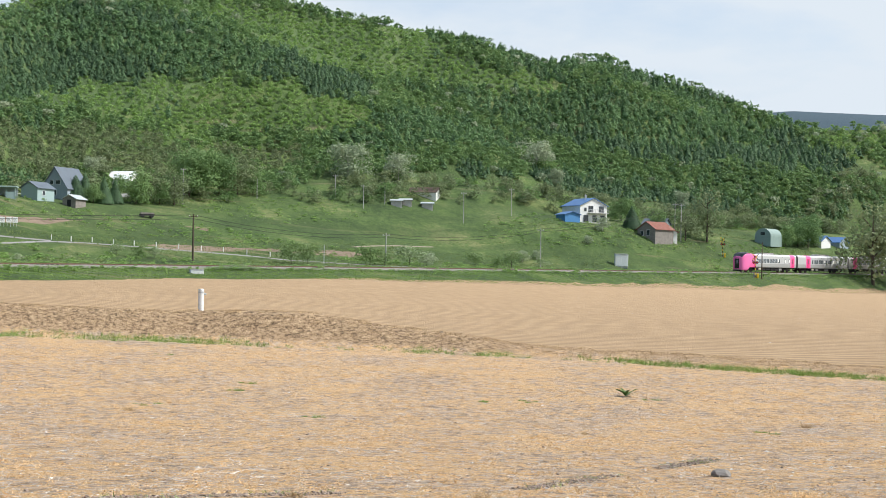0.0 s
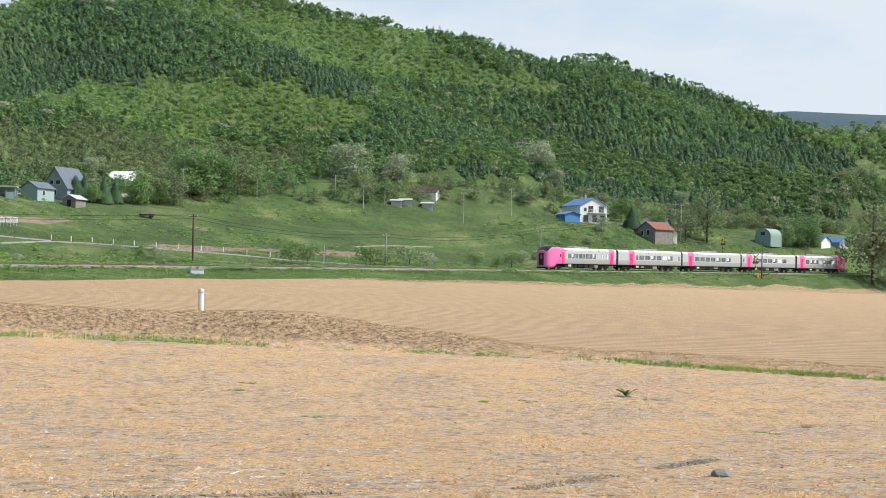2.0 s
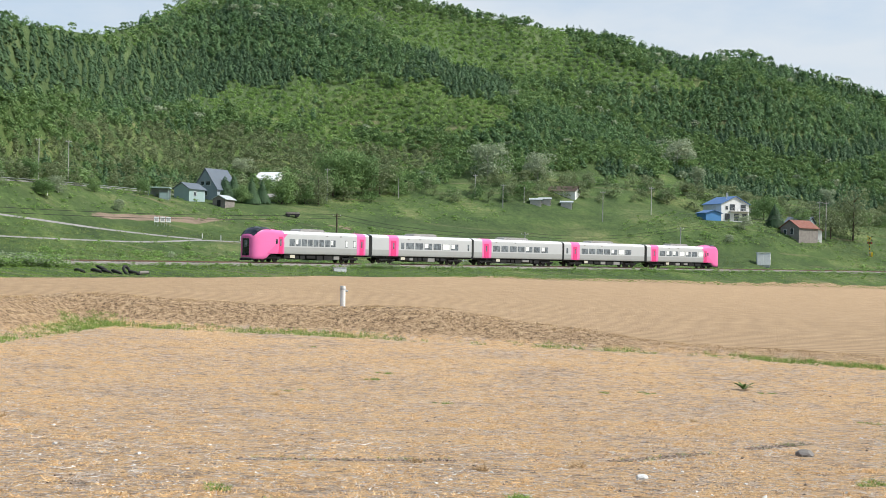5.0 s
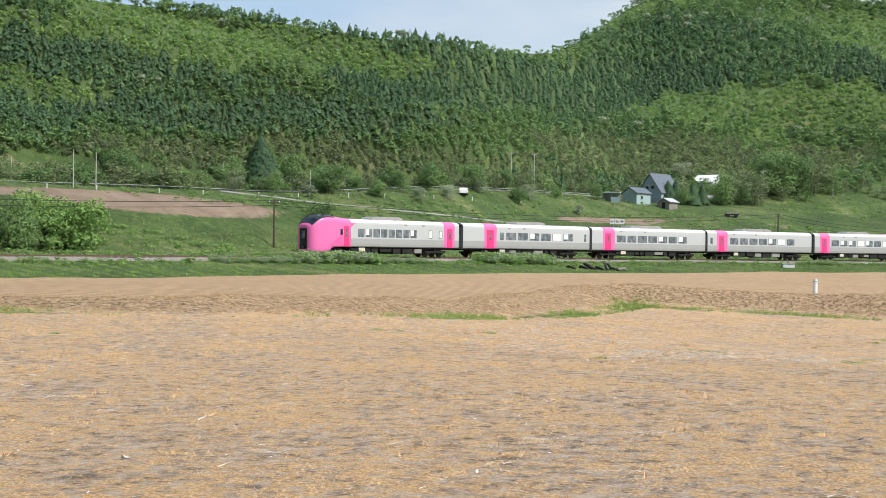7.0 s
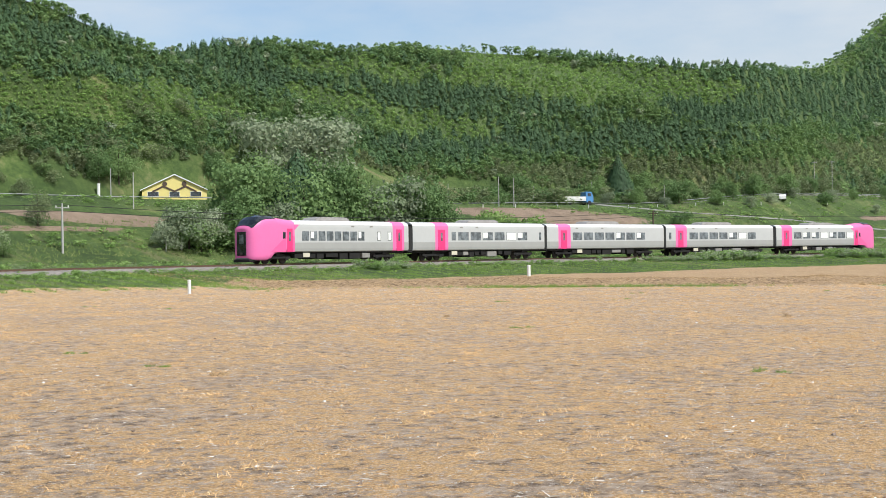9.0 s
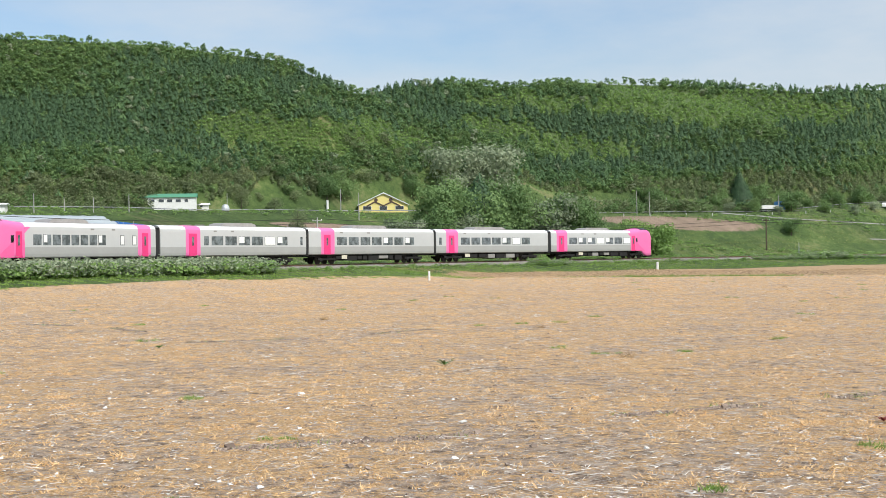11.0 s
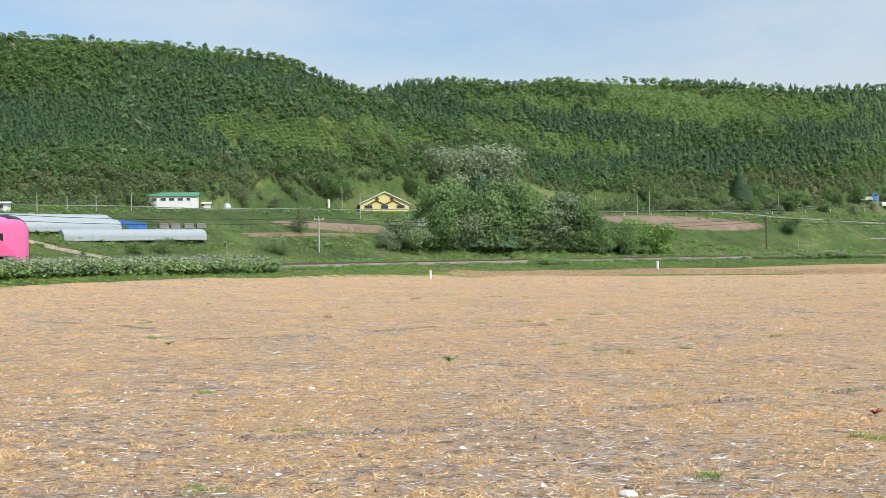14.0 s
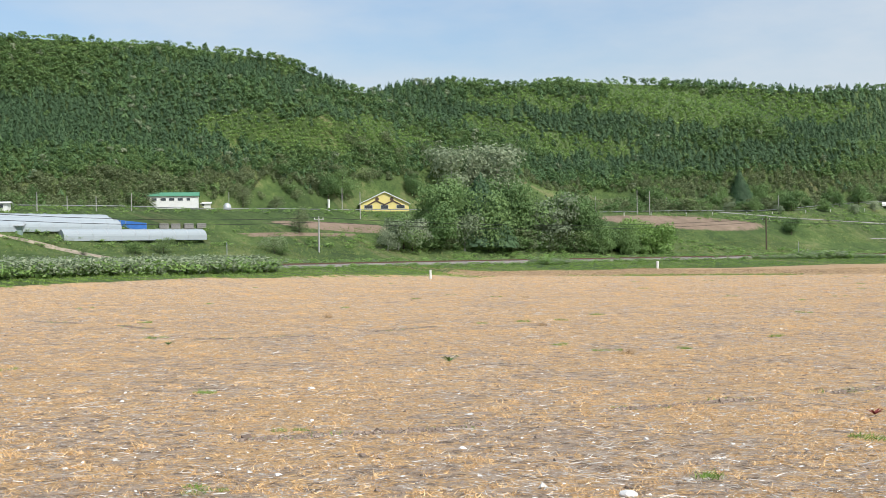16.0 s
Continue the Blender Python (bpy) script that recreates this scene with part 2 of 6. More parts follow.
def ground_material():
    m, nt, p = node_mat("land", 0.95)
    tc = nt.nodes.new("ShaderNodeTexCoord").outputs["Object"]
    # stubble field: grey-brown soil, its darkest stop painting in shaded cavities, under bleached straw
    soil = ramp_of(nt, noise_of(nt, 3.1, 8, 0.78, tc), [(0.40, (0.165, 0.118, 0.082)), (0.5, (0.41, 0.305, 0.217)), (0.62, (0.58, 0.455, 0.34))])
    straw = ramp_of(nt, noise_of(nt, 22.0, 5, 0.8, tc), [(0.40, (0.36, 0.21, 0.09)), (0.52, (0.67, 0.42, 0.192)), (0.66, (0.88, 0.62, 0.345))])
    patch = ramp_of(nt, maths(nt, "ADD", maths(nt, "MULTIPLY", noise_of(nt, 0.35, 3, 0.6, tc), 0.25), maths(nt, "MULTIPLY", noise_of(nt, 5.0, 8, 0.74, tc), 0.75)), [(0.468, (0, 0, 0)), (0.522, (0.92, 0.92, 0.92))])
    stub = mix_of(nt, patch, soil, straw)
    pale = ramp_of(nt, noise_of(nt, 17.0, 3, 0.85, tc), [(0.595, (0, 0, 0)), (0.63, (0.9, 0.9, 0.9))])
    stub = mix_of(nt, pale, stub, (0.68, 0.63, 0.57))
    # ploughed field: warm light soil with drill rows
    plough = ramp_of(nt, noise_of(nt, 0.6, 8, 0.7, tc), [(0.3, (0.40, 0.27, 0.15)), (0.6, (0.51, 0.355, 0.205)), (0.8, (0.58, 0.425, 0.26))])
    mp = nt.nodes.new("ShaderNodeMapping")
    mp.inputs["Rotation"].default_value = (0, 0, 0.62)
    nt.links.new(tc, mp.inputs["Vector"])
    rows = nt.nodes.new("ShaderNodeTexWave")
    rows.bands_direction = "Y"
    rows.inputs["Scale"].default_value, rows.inputs["Distortion"].default_value, rows.inputs["Detail"].default_value, rows.inputs["Detail Scale"].default_value = 0.23, 1.6, 3, 0.8
    nt.links.new(mp.outputs[0], rows.inputs["Vector"])
    plough = mix_of(nt, ramp_of(nt, rows.outputs["Fac"], [(0.0, (0.75, 0.75, 0.75)), (0.45, (0, 0, 0))]), plough, (0.27, 0.18, 0.11))
    # dry bank
    bank = ramp_of(nt, noise_of(nt, 4.5, 7, 0.82, tc), [(0.40, (0.10, 0.066, 0.038)), (0.5, (0.37, 0.25, 0.142)), (0.62, (0.60, 0.44, 0.27))])
    # grass
    grass = ramp_of(nt, maths(nt, "ADD", maths(nt, "MULTIPLY", noise_of(nt, 0.09, 5, 0.6, tc), 0.6), maths(nt, "MULTIPLY", noise_of(nt, 1.3, 6, 0.7, tc), 0.4)), [(0.36, (0.028, 0.050, 0.016)), (0.46, (0.058, 0.098, 0.027)), (0.54, (0.096, 0.145, 0.041)), (0.62, (0.19, 0.205, 0.083))])
    band = nt.nodes.new("ShaderNodeMapping")
    band.inputs["Rotation"].default_value, band.inputs["Scale"].default_value = (0, 0, -0.5), (0.022, 0.20, 0.0)
    nt.links.new(tc, band.inputs["Vector"])
    grass = mix_of(nt, ramp_of(nt, noise_of(nt, 1.0, 5, 0.6, band.outputs[0]), [(0.42, (0, 0, 0)), (0.62, (0.75, 0.75, 0.75))]), grass, ramp_of(nt, noise_of(nt, 0.8, 6, 0.75, tc), [(0.35, (0.034, 0.058, 0.020)), (0.65, (0.072, 0.108, 0.034))]))
    dry = ramp_of(nt, noise_of(nt, 1.3, 4, 0.6, band.outputs[0]), [(0.60, (0, 0, 0)), (0.70, (0.6, 0.6, 0.6))])
    grass = mix_of(nt, dry, grass, (0.24, 0.20, 0.115))
    wood = ramp_of(nt, noise_of(nt, 0.05, 6, 0.65, tc), [(0.35, (0.050, 0.080, 0.030)), (0.55, (0.085, 0.130, 0.045)), (0.7, (0.13, 0.17, 0.07))])
    gravel = ramp_of(nt, noise_of(nt, 14.0, 3, 0.8, tc), [(0.35, (0.12, 0.105, 0.09)), (0.65, (0.34, 0.31, 0.28))])
    # blue-grey of distant air, painted into the base colour of the far land
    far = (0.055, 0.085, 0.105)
    c = stub
    rag = maths(nt, "MULTIPLY", maths(nt, "SUBTRACT", noise_of(nt, 1.7, 6, 0.75, tc), 0.5), 0.9)
    for name, col in (("plough", plough), ("bank", bank), ("grass", grass), ("soil_far", ramp_of(nt, noise_of(nt, 0.3, 7, 0.7, tc), [(0.3, (0.17, 0.125, 0.09)), (0.7, (0.30, 0.225, 0.165))])), ("wood", wood), ("gravel", gravel), ("haze_tint", far)):
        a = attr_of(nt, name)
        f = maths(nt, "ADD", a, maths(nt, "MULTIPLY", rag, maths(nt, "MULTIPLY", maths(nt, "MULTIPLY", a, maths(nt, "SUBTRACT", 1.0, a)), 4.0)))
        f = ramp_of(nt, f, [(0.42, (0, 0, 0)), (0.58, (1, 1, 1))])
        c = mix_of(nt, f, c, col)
    nt.links.new(c, p.inputs["Base Color"])
    bump_of(nt, p, maths(nt, "ADD", noise_of(nt, 5.0, 8, 0.75, tc), maths(nt, "MULTIPLY", noise_of(nt, 22.0, 3, 0.7, tc), 0.5)), 0.9, 0.14)
    return m


# ---- mesh makers ----
def mesh_from(name, v, f, mat, attrs=(), smooth_it=False, mats=None, slots=None):
    me = bpy.data.meshes.new(name)
    v, f = np.asarray(v, np.float32), np.asarray(f, np.int32)
    me.vertices.add(len(v))
    me.vertices.foreach_set("co", v.ravel())
    k = f.shape[1]
    me.loops.add(f.size)
    me.loops.foreach_set("vertex_index", f.ravel())
    me.polygons.add(len(f))
    me.polygons.foreach_set("loop_start", np.arange(0, f.size, k, dtype=np.int32))
    me.update(calc_edges=True)
    for an, val in attrs:
        me.attributes.new(an, "FLOAT", "POINT").data.foreach_set("value", np.asarray(val, np.float32))
    for mm in (mats or [mat]):
        me.materials.append(mm)
    if slots is not None:
        me.polygons.foreach_set("material_index", np.asarray(slots, np.int32))
    me.polygons.foreach_set("use_smooth", np.full(len(f), bool(smooth_it)))
    me.update()
    return me


def part(name, bm, material, parent, label=""):
    me = bpy.data.meshes.new(name)
    bm.normal_update()
    bm.to_mesh(me)
    bm.free()
    for mm in (material if isinstance(material, (list, tuple)) else [material]):
        me.materials.append(mm)
    ob = new(name, me)
    ob.parent = parent
    if label:
        ob["label"] = label
    return ob


def add_box(bm, x0, x1, y0, y1, z0, z1, bevel=0.0, m=0):
    r = bmesh.ops.create_cube(bm, size=1.0)
    vs = r["verts"]
    for v in vs:
        v.co = ((x0 + x1) / 2 + v.co.x * (x1 - x0), (y0 + y1) / 2 + v.co.y * (y1 - y0), (z0 + z1) / 2 + v.co.z * (z1 - z0))
    fs = list({f for v in vs for f in v.link_faces})
    for f in fs:
        f.material_index = m
    if bevel > 0:
        es = list({e for v in vs for e in v.link_edges})
        bmesh.ops.bevel(bm, geom=es, offset=bevel, segments=1, affect="EDGES", profile=0.5)


def box(x0, x1, y0, y1, z0, z1, bevel=0.0):
    bm = bmesh.new()
    add_box(bm, x0, x1, y0, y1, z0, z1, bevel)
    return bm


def add_rod(bm, a, b, r0, r1=None, seg=8):
    a, b = Vector(a), Vector(b)
    d = b - a
    res = bmesh.ops.create_cone(bm, cap_ends=True, segments=seg, radius1=r0, radius2=r0 if r1 is None else r1, depth=d.length)
    m = Matrix.Translation((a + b) / 2) @ d.to_track_quat("Z", "Y").to_matrix().to_4x4()
    bmesh.ops.transform(bm, matrix=m, verts=res["verts"])


def rod(a, b, r0, r1=None, seg=8):
    bm = bmesh.new()
    add_rod(bm, a, b, r0, r1, seg)
    return bm


def poly_prism(pts, y0, y1):
    """A shape drawn in x and z, pulled from y0 to y1."""
    bm = bmesh.new()
    a = [bm.verts.new((x, y0, z)) for x, z in pts]
    b = [bm.verts.new((x, y1, z)) for x, z in pts]
    bm.faces.new(a)
    bm.faces.new(b[::-1])
    for i in range(len(pts)):
        j = (i + 1) % len(pts)
        bm.faces.new((a[j], a[i], b[i], b[j]))
    bmesh.ops.recalc_face_normals(bm, faces=bm.faces)
    return bm


def thing(name, m, label, category, group=""):
    e = new(name)
    e.empty_display_size = 0.2
    e.matrix_basis = settled(m)
    return tagged(e, label, category, group)


rng = np.random.default_rng(7)

# ---- the ground ----
LAND = ground_material()


def build_ground():
    az = np.concatenate([np.arange(-180, -62, 4.0), np.arange(-62, -32, 0.8), np.arange(-32, 56, 0.32), np.arange(56, 80, 0.8), np.arange(80, 180, 4.0)])
    r = np.concatenate([np.arange(2.0, 30, 0.7), np.arange(30, 270, 0.9), np.geomspace(270, 800, 110), np.geomspace(815, 4600, 34)])
    a, rr = np.meshgrid(np.radians(az), r, indexing="ij")
    x, y = (rr * np.sin(a)).ravel(), (rr * np.cos(a)).ravel()
    z = height(x, y)
    n = from_track(x, y)
    b = from_berm(x, y)
    na, nr = len(az), len(r)
    i, j = np.meshgrid(np.arange(na), np.arange(nr - 1), indexing="ij")
    i2 = (i + 1) % na
    f = np.stack([i * nr + j, i * nr + j + 1, i2 * nr + j + 1, i2 * nr + j], -1).reshape(-1, 4)
    # the innermost ring closes under the eye
    c = len(x)
    x, y, z = np.append(x, 0), np.append(y, 0), np.append(z, -2.3)
    n, b = np.append(n, -60), np.append(b, -90)
    cap = np.stack([np.arange(na) * nr, ((np.arange(na) + 1) % na) * nr, np.full(na, c), np.full(na, c)], -1)
    wob = 0.9 * wave(x, y, 3.1, 8) + 0.5 * wave(x, y, 1.1, 9)
    plough = smooth(-0.2, 1.6, b + 0.4 * wob)
    bank = np.exp(-((b - 0.6) / 2.0) ** 2) * np.where(x < 74, 1, 0.55)
    bank = np.maximum(bank, smooth(100, 130, x) * np.exp(-((n + 12.5) / 2.0) ** 2))
    verge = smooth(-14.0 + 4.0 * smooth(10, -30, x) + 2.2 * smooth(100, 130, x), -12.4 + 4.0 * smooth(10, -30, x) + 2.2 * smooth(100, 130, x), n + wob * 0.6)
    grass_foot = 0.8 * np.exp(-((b + 2.1) / 0.7) ** 2) * smooth(0.1, 0.5, wave(x, y, 9.0, 11))
    bank = bank * (n < -2)
    grass = np.maximum(np.maximum(verge, grass_foot), (n > 0) * 1.0)
    rr_, aa = np.hypot(x, y), np.degrees(np.arctan2(x, y))
    # brown plots beyond the rails
    soil = smooth(0.5, 1.2, 1.6 - np.hypot((x - 20) / 26, (y - 308) / 30)) * (n > 66) * (n < 113)
    soil = np.maximum(soil, smooth(0.4, 1.0, 1.5 - np.hypot((x + 47) / 15, (y - 238) / 13)))
    plots = ((n > 48) & (n < 58) & (x > 120) & (x < 190)) | ((n > 84) & (n < 92) & (x > 60) & (x < 150)) | ((n > 60) & (n < 65) & (x > -60) & (x < 0)) 
    soil = np.maximum(soil, plots * smooth(-0.1, 0.35, wave(x, y, 8.0, 12) + 0.2))
    wood = smooth(230, 290, n) * (rr_ > 340)
    gravel = smooth(3.2, 2.4, abs(n))
    # mask of the painted air haze, rising with range on the plan
    haze_tint = smooth(1400, 1700, rr_)
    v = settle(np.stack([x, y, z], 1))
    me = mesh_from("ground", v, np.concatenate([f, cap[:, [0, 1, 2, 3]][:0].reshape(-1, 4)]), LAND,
                   [("plough", plough), ("bank", bank), ("grass", grass), ("soil_far", soil), ("wood", wood), ("gravel", gravel), ("haze_tint", haze_tint)], True)
    ob = new("ground", me)
    tagged(ob, "farm land with stubble, ploughed soil, grass and wooded hills", "ground", kind="structure")


build_ground()

# ---- foliage ----
CONIFER = leaf_mat("conifer_green", (0.060, 0.114, 0.056), (0.090, 0.164, 0.077), (0.128, 0.218, 0.099))
LARCH = leaf_mat("larch_green", (0.088, 0.166, 0.074), (0.128, 0.225, 0.093), (0.180, 0.297, 0.119))
BROAD = leaf_mat("broadleaf_green", (0.118, 0.198, 0.075), (0.160, 0.261, 0.093), (0.223, 0.333, 0.123))
YOUNG = leaf_mat("young_green", (0.190, 0.310, 0.084), (0.240, 0.375, 0.108), (0.315, 0.450, 0.145))
OLIVE = leaf_mat("olive_brown", (0.162, 0.202, 0.102), (0.202, 0.250, 0.123), (0.248, 0.294, 0.147))
SILVER = leaf_mat("silver_green", (0.193, 0.248, 0.145), (0.304, 0.366, 0.228), (0.469, 0.517, 0.359))
BARK = surface("bark", (0.10, 0.080, 0.060), 0.9, var=0.35, scale=2.0)
BIRCH = surface("birch_bark", (0.52, 0.50, 0.45), 0.8, var=0.3, scale=2.0)


def conifer_shape(g, tiers=6, seg=7, wide=0.2):
    """Unit-high spruce of ragged skirts."""
    v, f = [], []
    for t in range(tiers):
        z1, z0 = 0.12 + 0.88 * (t + 1.45) / (tiers + 0.45), 0.10 + 0.86 * t / tiers
        rad = wide * (1 - t / (tiers + 0.25)) * g.uniform(0.85, 1.15)
        o = len(v)
        v.append((0, 0, min(z1, 1.0)))
        a0 = g.uniform(0, 6.28)
        for k in range(seg * 2):
            a = a0 + k * math.pi / seg
            q = rad * (1.0 if k % 2 == 0 else 0.62) * g.uniform(0.8, 1.15)
            v.append((q * math.cos(a), q * math.sin(a), z0 + (0.0 if k % 2 == 0 else 0.05) + g.uniform(-0.015, 0.015)))
        for k in range(seg * 2):
            f.append((o, o + 1 + k, o + 1 + (k + 1) % (seg * 2)))
    return np.array(v), np.array(f)


def crown_shape(g, count, wide=0.42, low=0.18, clump=0.16, lobes=5, corners=4):
    """Unit-high crown: leaf clumps over several uneven lobes."""
    cs = [(g.uniform(-0.5, 0.5) * wide, g.uniform(-0.5, 0.5) * wide, low + (1 - low) * g.uniform(0.14, 0.80), g.uniform(0.5, 0.85)) for _ in range(lobes)]
    cs.append((0, 0, low + (1 - low) * 0.48, 1.0))
    v, f = [], []
    for k in range(count):
        cx, cy, cz, q = cs[k % len(cs)]
        d = g.normal(size=3)
        d /= np.linalg.norm(d)
        if d[2] < -0.45:
            d[2] *= -0.6
        rad = np.array([wide * 0.62, wide * 0.62, (1 - low) * 0.34]) * q * g.uniform(0.72, 1.08)
        c = np.array([cx, cy, cz]) + d * rad
        nrm = d + g.normal(size=3) * 0.45
        nrm /= np.linalg.norm(nrm)
        t = np.cross(nrm, g.normal(size=3))
        t /= np.linalg.norm(t)
        bt = np.cross(nrm, t)
        s = clump * g.uniform(0.6, 1.35)
        o = len(v)
        for a, q2 in (((0.3, 1), (1.9, 0.8), (3.4, 1.05), (4.9, 0.85)) if corners == 4 else ((0.3, 1.1), (2.3, 0.9), (4.3, 1.15))):
            v.append(c + (t * math.cos(a) + bt * math.sin(a)) * s * q2 * 0.6 + nrm * (0.12 * s if a > 3 else -0.05 * s))
        f.append((o, o + 1, o + 2))
        if corners == 4:
            f.append((o, o + 2, o + 3))
    v = np.array(v)
    v[:, 2] = np.clip(v[:, 2], 0.04, 1.05)
    return v, np.array(f)


def spire_shape(g, count, wide=0.25, fine=1.0):
    """Unit-high slender crown of small drooping sprays over a ragged cone."""
    v, f = [], []
    for k in range(count):
        t = 1 - math.sqrt((k + g.uniform(0, 1)) / count)
        a = g.uniform(0, 6.283)
        rad = wide * (1 - t) ** 0.85 * g.uniform(0.55, 1.1) + 0.01
        s = (0.07 + 0.09 * (1 - t)) * g.uniform(0.7, 1.25) * fine
        c, d = np.array([math.cos(a), math.sin(a), 0]), np.array([-math.sin(a), math.cos(a), 0])
        p = c * rad + np.array([0, 0, 0.04 + 0.92 * t])
        o = len(v)
        v += [p - c * s * 0.4 + np.array([0, 0, s * 1.0]), p + c * s * 0.5 - d * s * 0.6 - np.array([0, 0, s * 0.55]), p + c * s * 0.5 + d * s * 0.6 - np.array([0, 0, s * 0.45])]
        f.append((o, o + 1, o + 2))
    return np.array(v), np.array(f)


gs = np.random.default_rng(11)
FAR_SHAPES = {
    "conifer": [spire_shape(gs, 58, 0.24) for _ in range(7)],
    "larch": [spire_shape(gs, 56, 0.28) for _ in range(4)] + [crown_shape(gs, 56, 0.38, 0.0, 0.17, 4, 3) for _ in range(4)],
    "broad": [crown_shape(gs, 68, 0.52, 0.0, 0.17, 6, 3) for _ in range(7)],
    "young": [crown_shape(gs, 48, 0.60, 0.0, 0.21, 5, 3) for _ in range(6)],
    "olive": [crown_shape(gs, 80, 0.42, 0.0, 0.13, 6, 3) for _ in range(6)],
    "silver": [crown_shape(gs, 80, 0.52, 0.0, 0.16, 6, 3) for _ in range(4)],
}
FOLIAGE = {"conifer": CONIFER, "larch": LARCH, "broad": BROAD, "young": YOUNG, "olive": OLIVE, "silver": SILVER}


def joined(name, kind, spots, label, category):
    """Many trees in one mesh: spots are rows of x, y, z, height, width factor."""
    if not len(spots):
        return
    vs, fs, ts, o = [], [], [], 0
    at = np.array([p[:3] for p in spots], float)
    for (x, y, z), (_, _, _, h, w), near in zip(settle(at), spots, drawn_in(at[:, 0], at[:, 1])[0]):
        h = h * near
        v, f = FAR_SHAPES[kind][rng.integers(len(FAR_SHAPES[kind]))]
        a = rng.uniform(0, 6.28)
        c, s = math.cos(a), math.sin(a)
        q = np.empty_like(v)
        q[:, 0], q[:, 1], q[:, 2] = (v[:, 0] * c - v[:, 1] * s) * h * w + x, (v[:, 0] * s + v[:, 1] * c) * h * w + y, v[:, 2] * h + z - 0.04 * h
        vs.append(q)
        fs.append(f + o)
        ts.append(np.full(len(v), rng.uniform(0, 1)))
        o += len(v)
    me = mesh_from(name, np.concatenate(vs), np.concatenate(fs), FOLIAGE[kind], [("tint", np.concatenate(ts))])
    tagged(new(name, me), label, category, kind="stuff")


# clearings and stands on the hills: bearing, slope, half width, half height, lean, kind
STANDS = [
    (-18.0, 0.048, 9.5, 0.017, 0.0, "olive"), (-6.5, 0.046, 6.5, 0.014, 0.0, "olive"), (20.0, 0.058, 6.0, 0.012, 0.0, "olive"), (24.0, 0.098, 4.5, 0.015, -0.0015, "young"),
    (-12.0, 0.094, 5.6, 0.014, -0.0012, "young"), (-1.8, 0.088, 4.2, 0.009, -0.0036, "young"),
    (5.5, 0.108, 6.0, 0.013, -0.001, "young"), (-2.5, 0.116, 3.0, 0.006, 0.0, "young"),
    (1.5, 0.098, 5.0, 0.008, -0.002, "conifer"), (-23.5, 0.105, 3.2, 0.02, 0.0, "conifer"), (11.5, 0.096, 3.5, 0.018, 0.002, "conifer"),
    (4.5, 0.070, 7.5, 0.009, 0.0, "conifer"), (-3.0, 0.063, 5.0, 0.009, -0.001, "larch"), (-21.0, 0.052, 5.5, 0.012, 0.0, "olive"),
    (-8.0, 0.050, 4.0, 0.010, 0.0, "olive"), (8.0, 0.047, 7.0, 0.010, 0.0, "olive"), (-14.5, 0.140, 6.0, 0.006, -0.002, "conifer"),
    (22.0, 0.092, 5.5, 0.014, -0.001, "young"), (17.5, 0.112, 3.5, 0.016, 0.0, "conifer"), (20.0, 0.135, 5.0, 0.012, -0.002, "larch"),
    (27.0, 0.150, 5.0, 0.010, -0.002, "young"), (30.0, 0.128, 6.0, 0.010, -0.0022, "young"), (29.0, 0.085, 5.0, 0.012, -0.001, "larch"),
    (26.0, 0.118, 2.5, 0.014, -0.003, "conifer"), (37.5, 0.095, 6.0, 0.014, -0.002, "larch"), (40.0, 0.082, 6.0, 0.018, -0.002, "conifer"),
    (35.0, 0.068, 5.0, 0.010, 0.0, "broad"), (46.5, 0.060, 3.0, 0.006, -0.003, "bare"), (17.5, 0.066, 4.0, 0.010, 0.0, "olive"), (27.0, 0.060, 4.0, 0.010, 0.0, "broad"),
    (12.5, 0.066, 4.0, 0.012, 0.0, "broad"),
]


